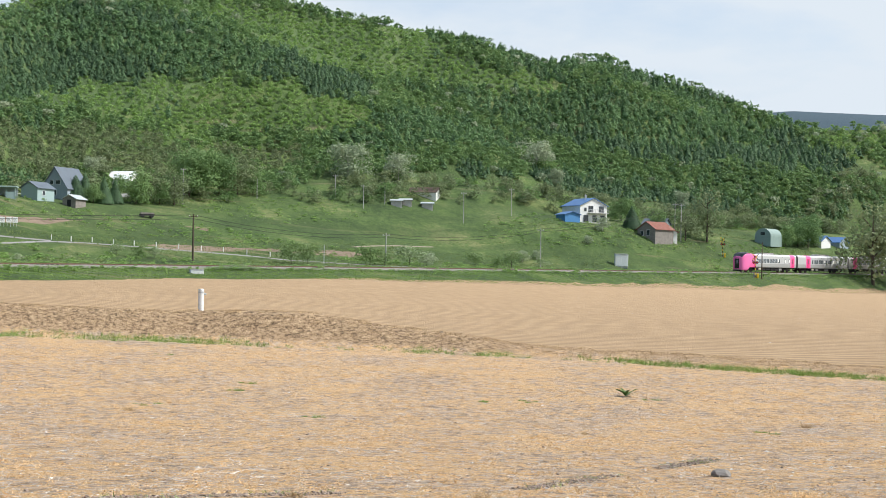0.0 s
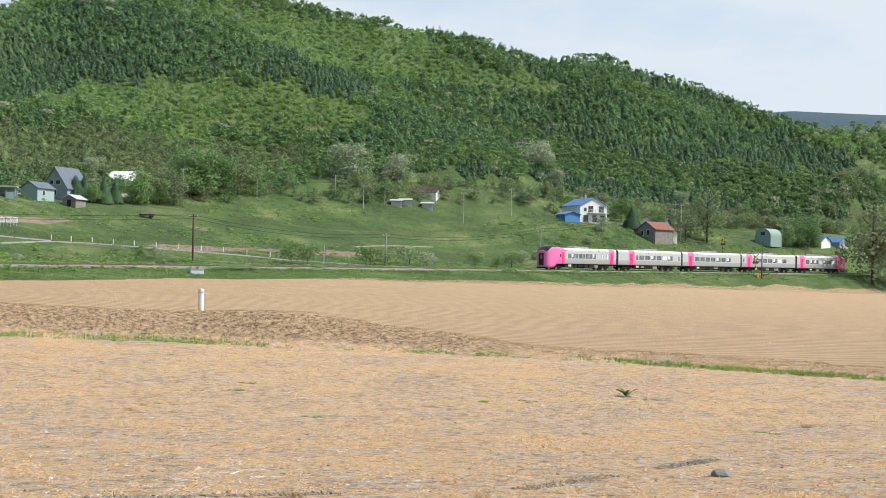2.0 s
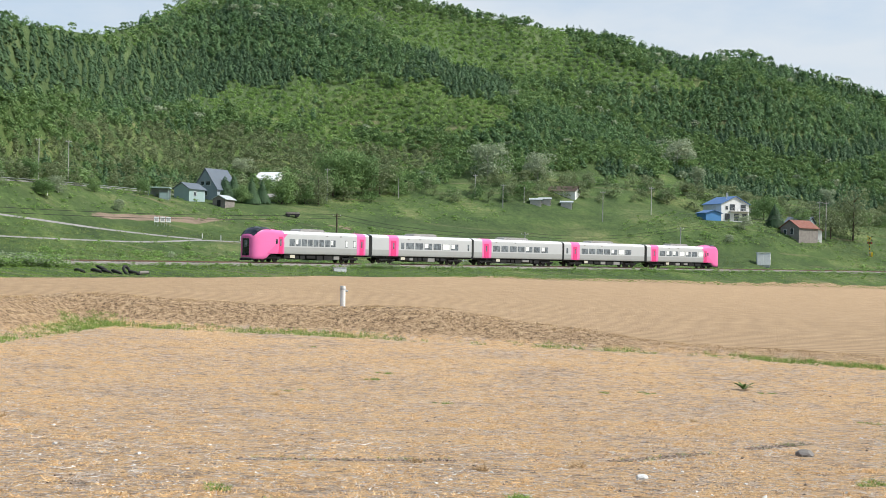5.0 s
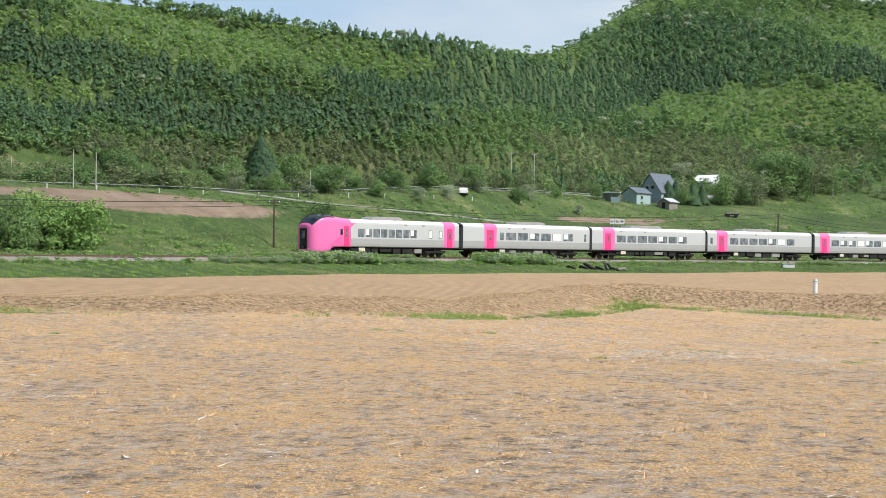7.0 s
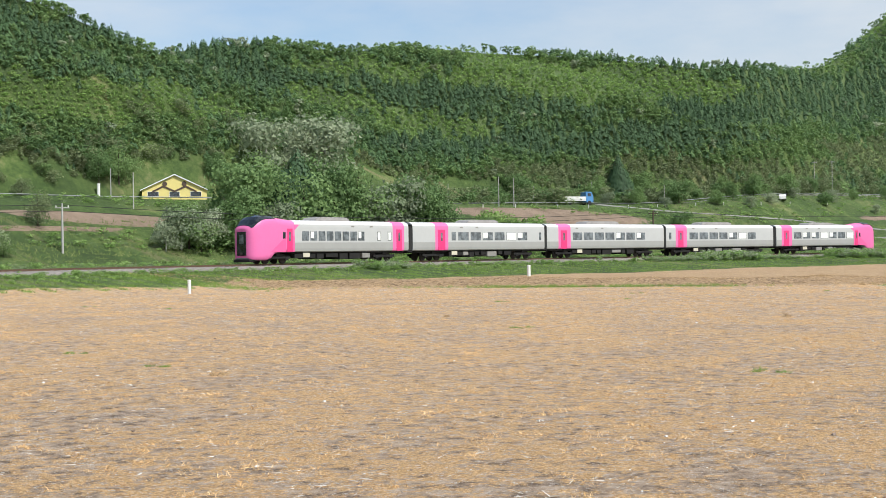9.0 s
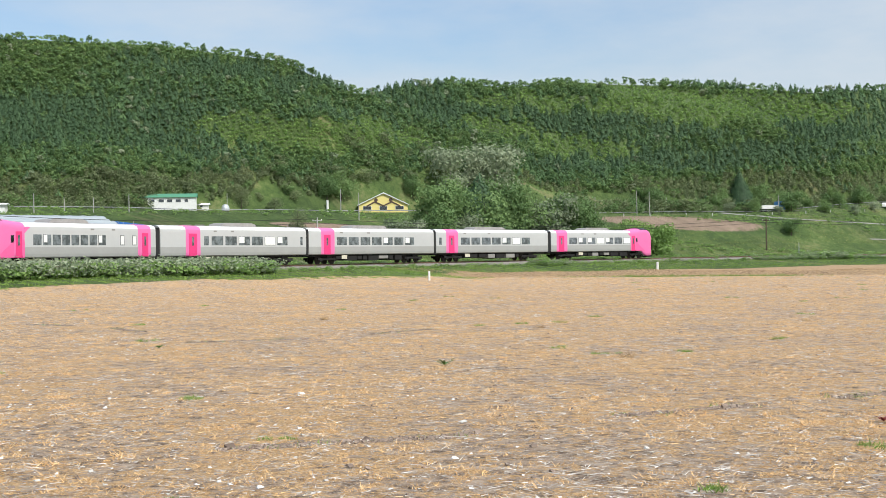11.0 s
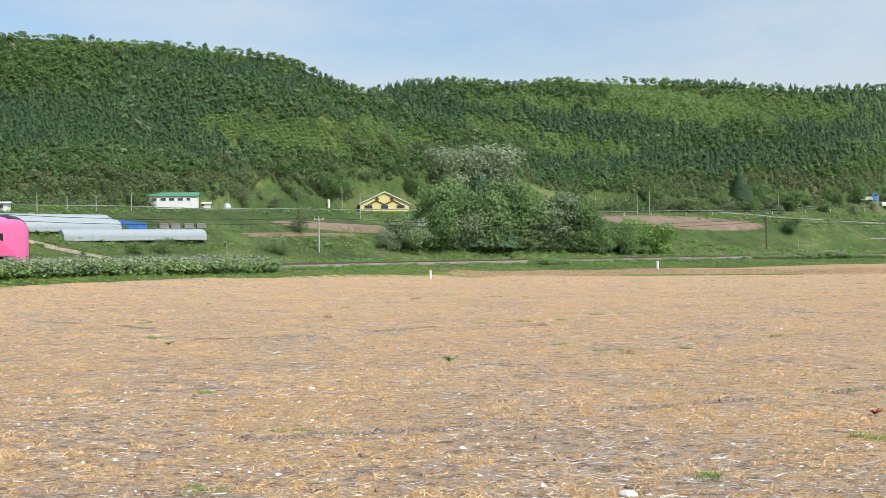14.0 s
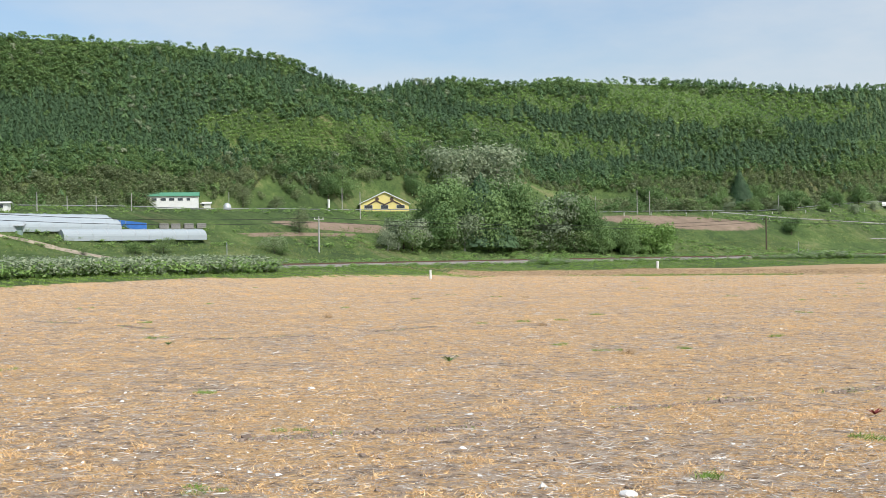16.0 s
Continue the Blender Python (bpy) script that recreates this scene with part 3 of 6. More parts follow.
def build_forest():
    spots = {k: [] for k in FAR_SHAPES}
    g = np.random.default_rng(3)
    rs = np.arange(280, 800, 2.5)
    for az in np.arange(-31, 56, 0.15):
        aj = az + g.uniform(-0.1, 0.1, len(rs))
        x, y = rs * np.sin(np.radians(aj)), rs * np.cos(np.radians(aj))
        z = height(x, y)
        n = from_track(x, y)
        e = z / rs
        top, last = -1.0, 0.0
        for k in range(len(rs)):
            if e[k] <= top or n[k] < 158 + 5 * math.sin(az * 1.7) + 4 * math.sin(az * 4.3) + 56 * (1 - float(smooth(8, 17, az))) - 78 * float(smooth(31, 46, az)):
                continue
            if e[k] - last < 0.0020 * g.uniform(0.75, 1.3):
                continue
            top, last = e[k] - 0.0005, e[k]
            kind = None
            u = e[k] + 0.0045 * math.sin(az * 1.9 + 1) * math.sin(az * 0.8) + 0.002 * math.sin(az * 5.1) + 0.0012 * math.sin(az * 11.7)
            for b, s, hw, hh, lean, nm in STANDS:
                if ((aj[k] - b) / hw) ** 2 + ((u - s - lean * (aj[k] - b)) / hh) ** 2 < g.uniform(0.8, 1.15):
                    kind = nm
                    break
            if kind == "bare":
                continue
            if kind is None or g.random() < 0.04:
                w = wave(x[k:k + 1], y[k:k + 1], 34.0, 2)[0] + 0.35 * wave(x[k:k + 1], y[k:k + 1], 11.0, 5)[0] + 0.2 * g.normal()
                kind = "conifer" if w > 0.42 else "larch" if w > 0.05 else "broad" if w > -0.55 else "young"
                if g.random() < 0.02:
                    kind = "silver"
            grow = {"conifer": 1.05, "larch": 1.0, "broad": 0.98, "young": 0.52, "olive": 0.85, "silver": 1.05}[kind]
            h = rs[k] * 0.0058 * grow * g.uniform(0.8, 1.22)
            spots[kind].append((x[k], y[k], z[k], h, g.uniform(1.0, 1.5)))
    words = {"conifer": "dark green spruce stand on the hillside", "larch": "green larch plantation on the hillside", "broad": "fresh green broadleaf wood on the hillside",
             "young": "bright green young growth in hillside clearings", "olive": "thin brownish-green wood at the foot of the hills", "silver": "pale silvery trees scattered through the wood"}
    for k, s in spots.items():
        joined({"conifer": "spruce_forest", "larch": "larch_forest", "broad": "broadleaf_forest", "young": "young_forest", "olive": "alder_wood", "silver": "willow_trees"}[k], k, s, words[k], "forest")


build_forest()

# ---- the railway ----
STEEL = surface("rail_steel", (0.20, 0.13, 0.09), 0.5, 0.6, 0.3, 4.0)
BALLAST = surface("ballast", (0.26, 0.235, 0.21), 0.95, 0, 0.5, 6.0)
SLEEPER = surface("sleeper", (0.30, 0.28, 0.26), 0.9, 0, 0.3, 3.0)


def sweep(name, prof, s0, s1, step, mat, ragged=0.0):
    """A profile (offset, height) drawn along the rails."""
    k = np.where((TS >= s0) & (TS <= s1))[0][::step]
    px, pz = np.array([p[0] for p in prof]), np.array([p[1] for p in prof])
    nx, ny = -np.cos(TH[k]), np.sin(TH[k])
    v = np.stack([TX[k][:, None] + nx[:, None] * px, TY[k][:, None] + ny[:, None] * px, np.full((len(k), len(px)), RAIL_Z) + pz], -1)
    if ragged:
        v += rng.normal(0, ragged, v.shape)
    m = len(px)
    i, j = np.meshgrid(np.arange(len(k) - 1), np.arange(m - 1), indexing="ij")
    f = np.stack([i * m + j, (i + 1) * m + j, (i + 1) * m + j + 1, i * m + j + 1], -1).reshape(-1, 4)
    return mesh_from(name, v.reshape(-1, 3), f, mat)


bed = tagged(new("trackbed", sweep("trackbed", [(-2.9, -0.62), (-1.9, -0.2), (-1.2, -0.17), (1.2, -0.17), (1.9, -0.2), (2.9, -0.62)], -330, 620, 1, BALLAST, 0.03)), "grey stone ballast bed under the rails", "trackbed", kind="structure")
for off in (-0.53, 0.53):
    tagged(new("rail", sweep("rail", [(off - 0.06, -0.16), (off - 0.03, -0.12), (off - 0.035, 0.0), (off + 0.035, 0.0), (off + 0.03, -0.12), (off + 0.06, -0.16)], -330, 620, 1, STEEL)), "worn steel rail on the ballast bed", "rail", kind="structure")


def build_sleepers():
    vs, fs, o = [], [], 0
    cube = np.array([(sx, sy, sz) for sx in (-1, 1) for sy in (-1, 1) for sz in (-1, 1)], float)
    quads = np.array([(0, 1, 3, 2), (4, 6, 7, 5), (0, 4, 5, 1), (2, 3, 7, 6), (1, 5, 7, 3)])
    for s in np.arange(-300, 480, 0.75):
        x, y, h = np.interp(s, TS, TX), np.interp(s, TS, TY), np.interp(s, TS, TH)
        q = cube * (0.12, 1.0, 0.06)
        vs.append(np.stack([x + q[:, 0] * math.sin(h) - q[:, 1] * math.cos(h), y + q[:, 0] * math.cos(h) + q[:, 1] * math.sin(h), RAIL_Z - 0.19 + q[:, 2]], 1))
        fs.append(quads + o)
        o += 8
    tagged(new("sleepers", mesh_from("sleepers", np.concatenate(vs), np.concatenate(fs), SLEEPER)), "grey concrete sleepers in the ballast", "sleepers", kind="stuff")


build_sleepers()

# ---- the train ----
SILVER_SIDE = surface("brushed_silver", (0.50, 0.505, 0.50), 0.42, 0.0, 0.05, 0.8)
GREY_SIDE = surface("grey_band", (0.36, 0.36, 0.345), 0.45, 0.0, 0.07, 0.8)
WHITE_ROOF = surface("white_roof_edge", (0.74, 0.74, 0.73), 0.45, 0, 0.05, 0.7)
PINK = surface("pink_paint", (0.78, 0.17, 0.40), 0.38, 0, 0.05, 0.8)
ROSE = surface("deep_pink_door", (0.72, 0.05, 0.20), 0.38, 0, 0.06, 0.8)
FLANK = surface("rose_paint", (0.80, 0.125, 0.33), 0.38, 0, 0.05, 0.8)
ROOF_GREY = surface("roof_grey", (0.33, 0.32, 0.31), 0.7, 0, 0.25, 1.2)
BLACK = surface("underframe_black", (0.022, 0.021, 0.020), 0.7, 0.1, 0.35, 2.0)
WHEEL = surface("dark_wheel_steel", (0.06, 0.05, 0.045), 0.6, 0.3, 0.3, 4.0)
RUBBER = surface("gangway_rubber", (0.03, 0.03, 0.03), 0.8, 0, 0.2, 3.0)
UNIT_GREY = surface("equipment_grey", (0.28, 0.27, 0.25), 0.7, 0, 0.2, 2.0)
PALE_BOX = surface("cream_box", (0.62, 0.58, 0.46), 0.6, 0, 0.15, 2.0)
BLIND = surface("window_blind", (0.80, 0.80, 0.77), 0.6, 0, 0.05, 2.0)
LAMP_OFF = surface("lamp_lens", (0.75, 0.74, 0.70), 0.15, 0, 0.05, 2.0)


def glass_dark(name, col):
    m, nt, p = node_mat(name, 0.08)
    tc = nt.nodes.new("ShaderNodeTexCoord").outputs["Object"]
    nt.links.new(ramp_of(nt, noise_of(nt, 2.5, 2, 0.5, tc), [(0.4, col), (0.65, tuple(c * 2.4 for c in col))]), p.inputs["Base Color"])
    p.inputs["Specular IOR Level"].default_value = 0.6
    return m


WINDOW = glass_dark("tinted_window", (0.085, 0.095, 0.10))
SCREEN = glass_dark("windscreen", (0.012, 0.014, 0.016))
HALF = 1.43
# side of the body: (y, z) from the sill over the roof; slots: 0 silver 1 grey 2 white 3 pink 4 roof
SIDE = [(1.30, 0.98), (1.40, 1.06), (1.43, 1.30), (1.43, 1.82), (1.43, 3.18), (1.41, 3.42), (1.30, 3.62), (0.95, 3.76), (0.45, 3.82), (0.0, 3.83)]
SIDE_SLOT = [1, 1, 1, 0, 0, 2, 2, 4, 4]


def lofted_body(stations, pink, name, parent):
    """stations: x, width factor, sill height, roof height; pink: stretches of x painted pink."""
    bm = bmesh.new()
    prof = [(-y, z) for y, z in SIDE] + [(y, z) for y, z in SIDE[::-1][1:]]
    slots = SIDE_SLOT + SIDE_SLOT[::-1]
    rings = []
    for x, w, sill, top in stations:
        rings.append([bm.verts.new((x, y * w, sill + (z - 0.98) / 2.85 * (top - sill))) for y, z in prof])
    for (sa, ra), (sb, rb) in zip(zip(stations, rings), zip(stations[1:], rings[1:])):
        mid = (sa[0] + sb[0]) / 2
        p = any(a <= mid <= b for a, b in pink)
        for k in range(len(prof) - 1):
            f = bm.faces.new((ra[k], rb[k], rb[k + 1], ra[k + 1]))
            f.material_index = 3 if p else slots[k]
            f.smooth = abs(mid) > 5.4 and p and (sa[3] != sb[3] or sa[1] != sb[1])
        f = bm.faces.new((rb[0], ra[0], ra[-1], rb[-1]))
        f.material_index = 1
    for r, s in ((rings[0], stations[0]), (rings[-1], stations[-1])):
        f = bm.faces.new(r)
        f.material_index = 3 if any(a - 0.01 <= s[0] <= b + 0.01 for a, b in pink) else 1
    bmesh.ops.recalc_face_normals(bm, faces=bm.faces)
    return part(name, bm, [SILVER_SIDE, GREY_SIDE, WHITE_ROOF, PINK, ROOF_GREY], parent)


def pane(x0, x1, z0, z1, side, proud=0.012):
    y = side * (HALF + proud)
    return box(x0, x1, min(y, y - side * 0.03), max(y, y - side * 0.03), z0, z1, 0.006)


def bogie(parent, xc):
    bm = bmesh.new()
    for side in (-1, 1):
        add_box(bm, xc - 1.55, xc + 1.55, side * 0.98 - 0.09, side * 0.98 + 0.09, 0.42, 0.68, 0.03)
        for dx in (-1.05, 1.05):
            add_box(bm, xc + dx - 0.2, xc + dx + 0.2, side * 0.98 - 0.13, side * 0.98 + 0.13, 0.28, 0.6, 0.04)
        add_box(bm, xc - 0.28, xc + 0.28, side * 1.0 - 0.14, side * 1.0 + 0.14, 0.66, 0.98, 0.05)
    add_box(bm, xc - 0.25, xc + 0.25, -0.95, 0.95, 0.5, 0.9)
    b = part("bogie", bm, BLACK, parent, "black bogie frame with axle boxes")
    for dx in (-1.05, 1.05):
        for side in (-1, 1):
            w = bmesh.new()
            add_rod(w, (xc + dx, side * 0.60, 0.43), (xc + dx, side * 0.48, 0.43), 0.43, 0.43, 20)
            add_rod(w, (xc + dx, side * 0.50, 0.43), (xc + dx, side * 0.46, 0.43), 0.455, 0.455, 20)
            part("wheel", w, WHEEL, b)


def car(kind, plan, label):
    """One railcar, 21 m long, nose towards +x where it has a cab; every fraction runs along the side from the front."""
    half = 10.38
    x_of = lambda u: half - u * 2 * half
    e = thing("railcar", Matrix(), label, "railcar", "five coupled cars of the train")
    pink = [(x_of(b), x_of(a)) for a, b in plan["pink"]]
    cuts = sorted({round(v, 3) for p in pink for v in p} | {-half, half})
    st = []
    if kind == "front":
        st += [(half - 0.0, 0.42, 0.55, 3.02), (half - 0.10, 0.64, 0.42, 3.20), (half - 0.36, 0.83, 0.36, 3.42), (half - 0.75, 0.93, 0.33, 3.80), (half - 1.15, 0.975, 0.32, 4.05), (half - 1.6, 1.0, 0.32, 4.17), (half - 2.2, 1.0, 0.50, 4.19), (half - 2.6, 1.0, 0.86, 4.14), (half - 3.0, 1.0, 0.98, 4.04), (half - 4.0, 1.0, 0.98, 3.92), (half - 5.0, 1.0, 0.98, 3.84)]
        cuts = [c for c in cuts if c < half - 5.05]
    if kind == "rear":
        tail = [(-half + 0.0, 0.42, 0.55, 3.02), (-half + 0.10, 0.64, 0.42, 3.20), (-half + 0.36, 0.83, 0.36, 3.42), (-half + 0.75, 0.93, 0.33, 3.80), (-half + 1.15, 0.975, 0.32, 4.05), (-half + 1.6, 1.0, 0.32, 4.17), (-half + 2.2, 1.0, 0.50, 4.19), (-half + 2.6, 1.0, 0.86, 4.14), (-half + 3.0, 1.0, 0.98, 4.04), (-half + 4.0, 1.0, 0.98, 3.92), (-half + 5.0, 1.0, 0.98, 3.84)]
        cuts = [c for c in cuts if c > -half + 5.05]
    st += [(c, 1.0, 0.98, 3.83) for c in sorted(cuts, reverse=True)]
    if kind == "rear":
        st += tail[::-1]
    if kind == "front":
        pink.append((half - 5.0, half + 1))
    if kind == "rear":
        pink.append((-half - 1, -half + 5.0))
    body = lofted_body(st, pink, "body", e)
    for side in (-1, 1):
        for a, b, blind in plan["windows"]:
            w = part("window", pane(x_of(b), x_of(a), 1.98, 2.82, side), WINDOW, e, "dark tinted window with a rubber edge")
            if blind and side == 1:
                xa, xb = x_of(b) + 0.05, x_of(a) - 0.05
                if blind == 1:
                    xa = (xa + xb) / 2
                part("blind", box(xa, xb, HALF + 0.012, HALF + 0.02, 2.02 if blind > 1 else 2.2, 2.79), BLIND, w, "white blind drawn behind the pane")
        for a, b in plan["slots"]:
            sw = part("small_window", pane(x_of(b), x_of(a), 1.98, 2.82, side), WINDOW, e)
            if kind == "front":
                part("blind", box(x_of(b) + 0.06, x_of(a) - 0.06, side * (HALF + 0.016) - 0.004, side * (HALF + 0.016) + 0.004, 2.04, 2.76), BLIND, sw, "white blind drawn behind the pane")
        for a, b in plan["doors"]:
            d = part("door", pane(x_of(b), x_of(a), 1.02, 3.05, side, 0.02), ROSE, e, "deep pink sliding door")
            m = (a + b) / 2
            part("door_window", pane(x_of(m + 0.006), x_of(m - 0.006), 1.95, 2.75, side, 0.028), WINDOW, d)
        for u in plan["vents"]:
            part("side_vent", pane(x_of(u + 0.01), x_of(u - 0.01), 3.22, 3.36, side, 0.006), UNIT_GREY, e, "small grey vent under the roof edge")
    # roof equipment
    a, b = plan["roof"]
    bm = poly_prism([(x_of(b) - 0.25, 3.78), (x_of(b), 4.02), (x_of(b) + 0.5, 4.12), (x_of(a) - 0.5, 4.12), (x_of(a), 4.02), (x_of(a) + 0.25, 3.78)], -0.85, 0.85)
    unit = part("roof_unit", bm, ROOF_GREY, e, "grey air conditioner on the roof")
    for k in range(3):
        xx = x_of(a) + (x_of(b) - x_of(a)) * (0.25 + 0.25 * k)
        part("fan_grille", rod((xx, 0, 4.11), (xx, 0, 4.15), 0.36, 0.36, 14), BLACK, unit)
    part("antenna", rod((x_of(0.93), 0.2, 3.8), (x_of(0.93), 0.2, 4.12), 0.05, 0.03, 6), UNIT_GREY, e)
    # under the floor
    part("underframe", box(-half + 0.3, half - (5.0 if kind == "front" else 0.3), -1.0, 1.0, 0.78, 1.0, 0.03) if kind != "rear" else box(-half + 5.0, half - 0.3, -1.0, 1.0, 0.78, 1.0, 0.03), BLACK, e)
    g = random.Random(len(plan["windows"]) * 7 + int(100 * plan["pink"][0][0]))
    x = -4.9
    while x < 4.6:
        w = g.uniform(0.6, 1.7)
        part("equipment_box", box(x, x + w, -1.22, 1.22, g.uniform(0.28, 0.5), 0.84, 0.04), BLACK if g.random() < 0.75 else UNIT_GREY, e, "dark equipment case under the floor")
        x += w + g.uniform(0.1, 0.35)
    part("pale_case", box(x_of(plan["case"]) - 0.42, x_of(plan["case"]) + 0.42, 1.18, 1.28, 0.52, 0.92, 0.02), PALE_BOX, e, "small cream case under the sill")
    for xc in (-7.1, 7.1):
        bogie(e, xc)
    for sgn in (-1, 1):
        if (kind == "front" and sgn > 0) or (kind == "rear" and sgn < 0):
            continue
        bm = bmesh.new()
        for y0, y1, z0, z1 in ((-1.33, -1.1, 0.95, 3.5), (1.1, 1.33, 0.95, 3.5), (-1.33, 1.33, 3.35, 3.55), (-1.33, 1.33, 0.9, 1.1)):
            add_box(bm, sgn * half - (0.0 if sgn > 0 else 0.30), sgn * half + (0.30 if sgn > 0 else 0.0), y0, y1, z0, z1)
        part("gangway", bm, RUBBER, e, "black rubber gangway between the cars")
    if kind != "mid":
        sg = 1 if kind == "front" else -1
        hx = lambda d: sg * (half - d)
        # wraparound windscreen over the cab
        bm = bmesh.new()
        arch = [(1.33, 3.57)] + SIDE[6:]
        prof = [(-y, z) for y, z in arch] + [(y, z) for y, z in arch[::-1][1:]]
        rings = []
        for d, w, sill, top in ((0.20, 0.73, 0.40, 3.30), (0.36, 0.83, 0.36, 3.42), (0.75, 0.93, 0.33, 3.80), (1.15, 0.975, 0.32, 4.05), (1.6, 1.0, 0.32, 4.17), (2.2, 1.0, 0.50, 4.19), (2.6, 1.0, 0.86, 4.14), (2.85, 0.97, 0.95, 4.07)):
            rings.append([bm.verts.new((hx(d), y * w * 1.012, sill + (z - 0.98) / 2.85 * (top - sill) + 0.02)) for y, z in prof])
        for ra, rb in zip(rings, rings[1:]):
            for k in range(len(prof) - 1):
                bm.faces.new((ra[k], rb[k], rb[k + 1], ra[k + 1]))
        bmesh.ops.recalc_face_normals(bm, faces=bm.faces)
        bmesh.ops.solidify(bm, geom=bm.faces[:], thickness=0.03)
        part("windscreen", bm, SCREEN, e, "black wraparound windscreen of the high cab")
        # front door panel, lamps and coupler
        bm = bmesh.new()
        add_box(bm, min(hx(-0.02), hx(0.08)), max(hx(-0.02), hx(0.08)), -0.56, 0.56, 0.72, 2.78, 0.03)
        fd = part("front_panel", bm, SCREEN, e, "dark gangway door in the nose")
        part("front_door_window", box(min(hx(-0.04), hx(0.0)), max(hx(-0.04), hx(0.0)), -0.26, 0.26, 1.75, 2.5, 0.02), WINDOW, fd)
        for y in (-0.95, 0.95):
            part("headlight", rod((hx(0.55), y * 0.95, 1.85), (hx(0.24), y * 0.95, 1.85), 0.10, 0.09, 14), LAMP_OFF, e, "round headlight in a dark ring")
            part("lamp_ring", rod((hx(0.60), y * 0.95, 1.85), (hx(0.26), y * 0.95, 1.85), 0.17, 0.16, 14), SCREEN, e)
            part("side_mirror_lamp", rod((hx(0.62), y * 1.08, 3.0), (hx(0.45), y * 1.06, 3.0), 0.10, 0.09, 10), LAMP_OFF, e)
        part("snow_plough", box(min(hx(-0.05), hx(0.7)), max(hx(-0.05), hx(0.7)), -1.0, 1.0, 0.18, 0.42, 0.06), BLACK, e, "black snow plough under the nose")
        part("coupler", box(min(hx(-0.3), hx(0.3)), max(hx(-0.3), hx(0.3)), -0.14, 0.14, 0.75, 1.0, 0.03), BLACK, e)
        for side in (-1, 1):
            y = side * (HALF + 0.012)
            part("cab_window", box(min(hx(3.55), hx(3.9)), max(hx(3.55), hx(3.9)), min(y, y - side * 0.04), max(y, y - side * 0.04), 2.15, 2.75, 0.02), SCREEN, e)
            dd = part("crew_door", box(min(hx(4.05), hx(4.75)), max(hx(4.05), hx(4.75)), min(y, y - side * 0.04), max(y, y - side * 0.04), 1.0, 3.05, 0.02), ROSE, e, "deep pink crew door")
            part("crew_door_window", box(min(hx(4.28), hx(4.5)), max(hx(4.28), hx(4.5)), min(y + side * 0.01, y - side * 0.02), max(y + side * 0.01, y - side * 0.02), 1.95, 2.75), WINDOW, dd)
            part("flank_panel", poly_prism([(hx(2.05), 1.02), (hx(3.9), 2.3), (hx(3.9), 1.02)], min(y, y - side * 0.03), max(y, y - side * 0.03)), FLANK, e, "darker pink wedge low on the flank")
            part("flank_panel", poly_prism([(hx(4.78), 1.02), (hx(4.78), 2.4), (hx(5.0), 2.4), (hx(5.0), 1.02)], min(y, y - side * 0.03), max(y, y - side * 0.03)), FLANK, e)
            part("paint_corner", poly_prism([(hx(5.0), 2.9), (hx(5.0), 3.40), (hx(5.6), 3.40)], min(y, y - side * 0.03), max(y, y - side * 0.03)), PINK, e, "pink paint edge slanting to the roof")
    return e


def seats(a, b, n, blinds=()):
    w = (b - a) / n
    return [(a + k * w, a + (k + 0.84) * w, dict(blinds).get(k, 0)) for k in range(n)]


TRAIN = [
    ("front", dict(pink=[(0.885, 0.968)], windows=seats(0.285, 0.695, 8, ((1, 1), (7, 1))), slots=[(0.775, 0.80), (0.85, 0.875)], doors=[(0.912, 0.95)], vents=[0.61, 0.735], roof=(0.41, 0.61), case=0.32), "silver diesel railcar with a pink nose and high black cab"),
    ("mid", dict(pink=[(0.155, 0.248)], windows=[(0.272, 0.302, 0)] + seats(0.32, 0.87, 6, ((2, 1), (4, 2), (5, 1))), slots=[(0.955, 0.972)], doors=[(0.175, 0.225)], vents=[0.345, 0.46], roof=(0.43, 0.65), case=0.30), "silver and grey railcar with a pink door panel"),
    ("mid", dict(pink=[(0.09, 0.188)], windows=seats(0.205, 0.84, 7, ((4, 1), (6, 1))), slots=[], doors=[(0.11, 0.158)], vents=[0.24, 0.45], roof=(0.36, 0.62), case=0.27), "silver railcar with a pink door panel beside its windows"),
    ("mid", dict(pink=[(0.083, 0.182)], windows=seats(0.205, 0.84, 7, ((4, 1), (5, 2))), slots=[(0.025, 0.045)], doors=[(0.105, 0.15)], vents=[0.24, 0.45], roof=(0.36, 0.62), case=0.27), "silver railcar with pink panel and a small end window"),
    ("rear", dict(pink=[(0.05, 0.148)], windows=seats(0.165, 0.77, 7, ((1, 1), (2, 1), (3, 2), (4, 1), (6, 2))), slots=[], doors=[(0.07, 0.118)], vents=[0.29, 0.41], roof=(0.35, 0.57), case=0.28), "silver railcar with a pink rear cab and white blinds"),
]
CARS = [car(*row) for row in TRAIN]
OFFSETS = (10.8, 32.3, 53.6, 74.9, 96.4)
NOSE = ((0, 181.9), (1.5, 133.7), (2.5, 101.2), (3.5, 68.9), (6, -11.5), (7, -43.8), (8, -80.0), (9, -115.6), (10, -149.9), (12.5, -234.0), (13, -250.8), (16, -351.0))


def on_rails(s):
    """Pose of a railcar whose middle is at s, standing on its two bogies and heading down the line."""
    a = np.array([np.interp(s - 7.1, TS, TX), np.interp(s - 7.1, TS, TY)])
    b = np.array([np.interp(s + 7.1, TS, TX), np.interp(s + 7.1, TS, TY)])
    c, d = (a + b) / 2, a - b
    return pose(c[0], c[1], RAIL_Z, 0, 0, math.degrees(math.atan2(d[1], d[0])))

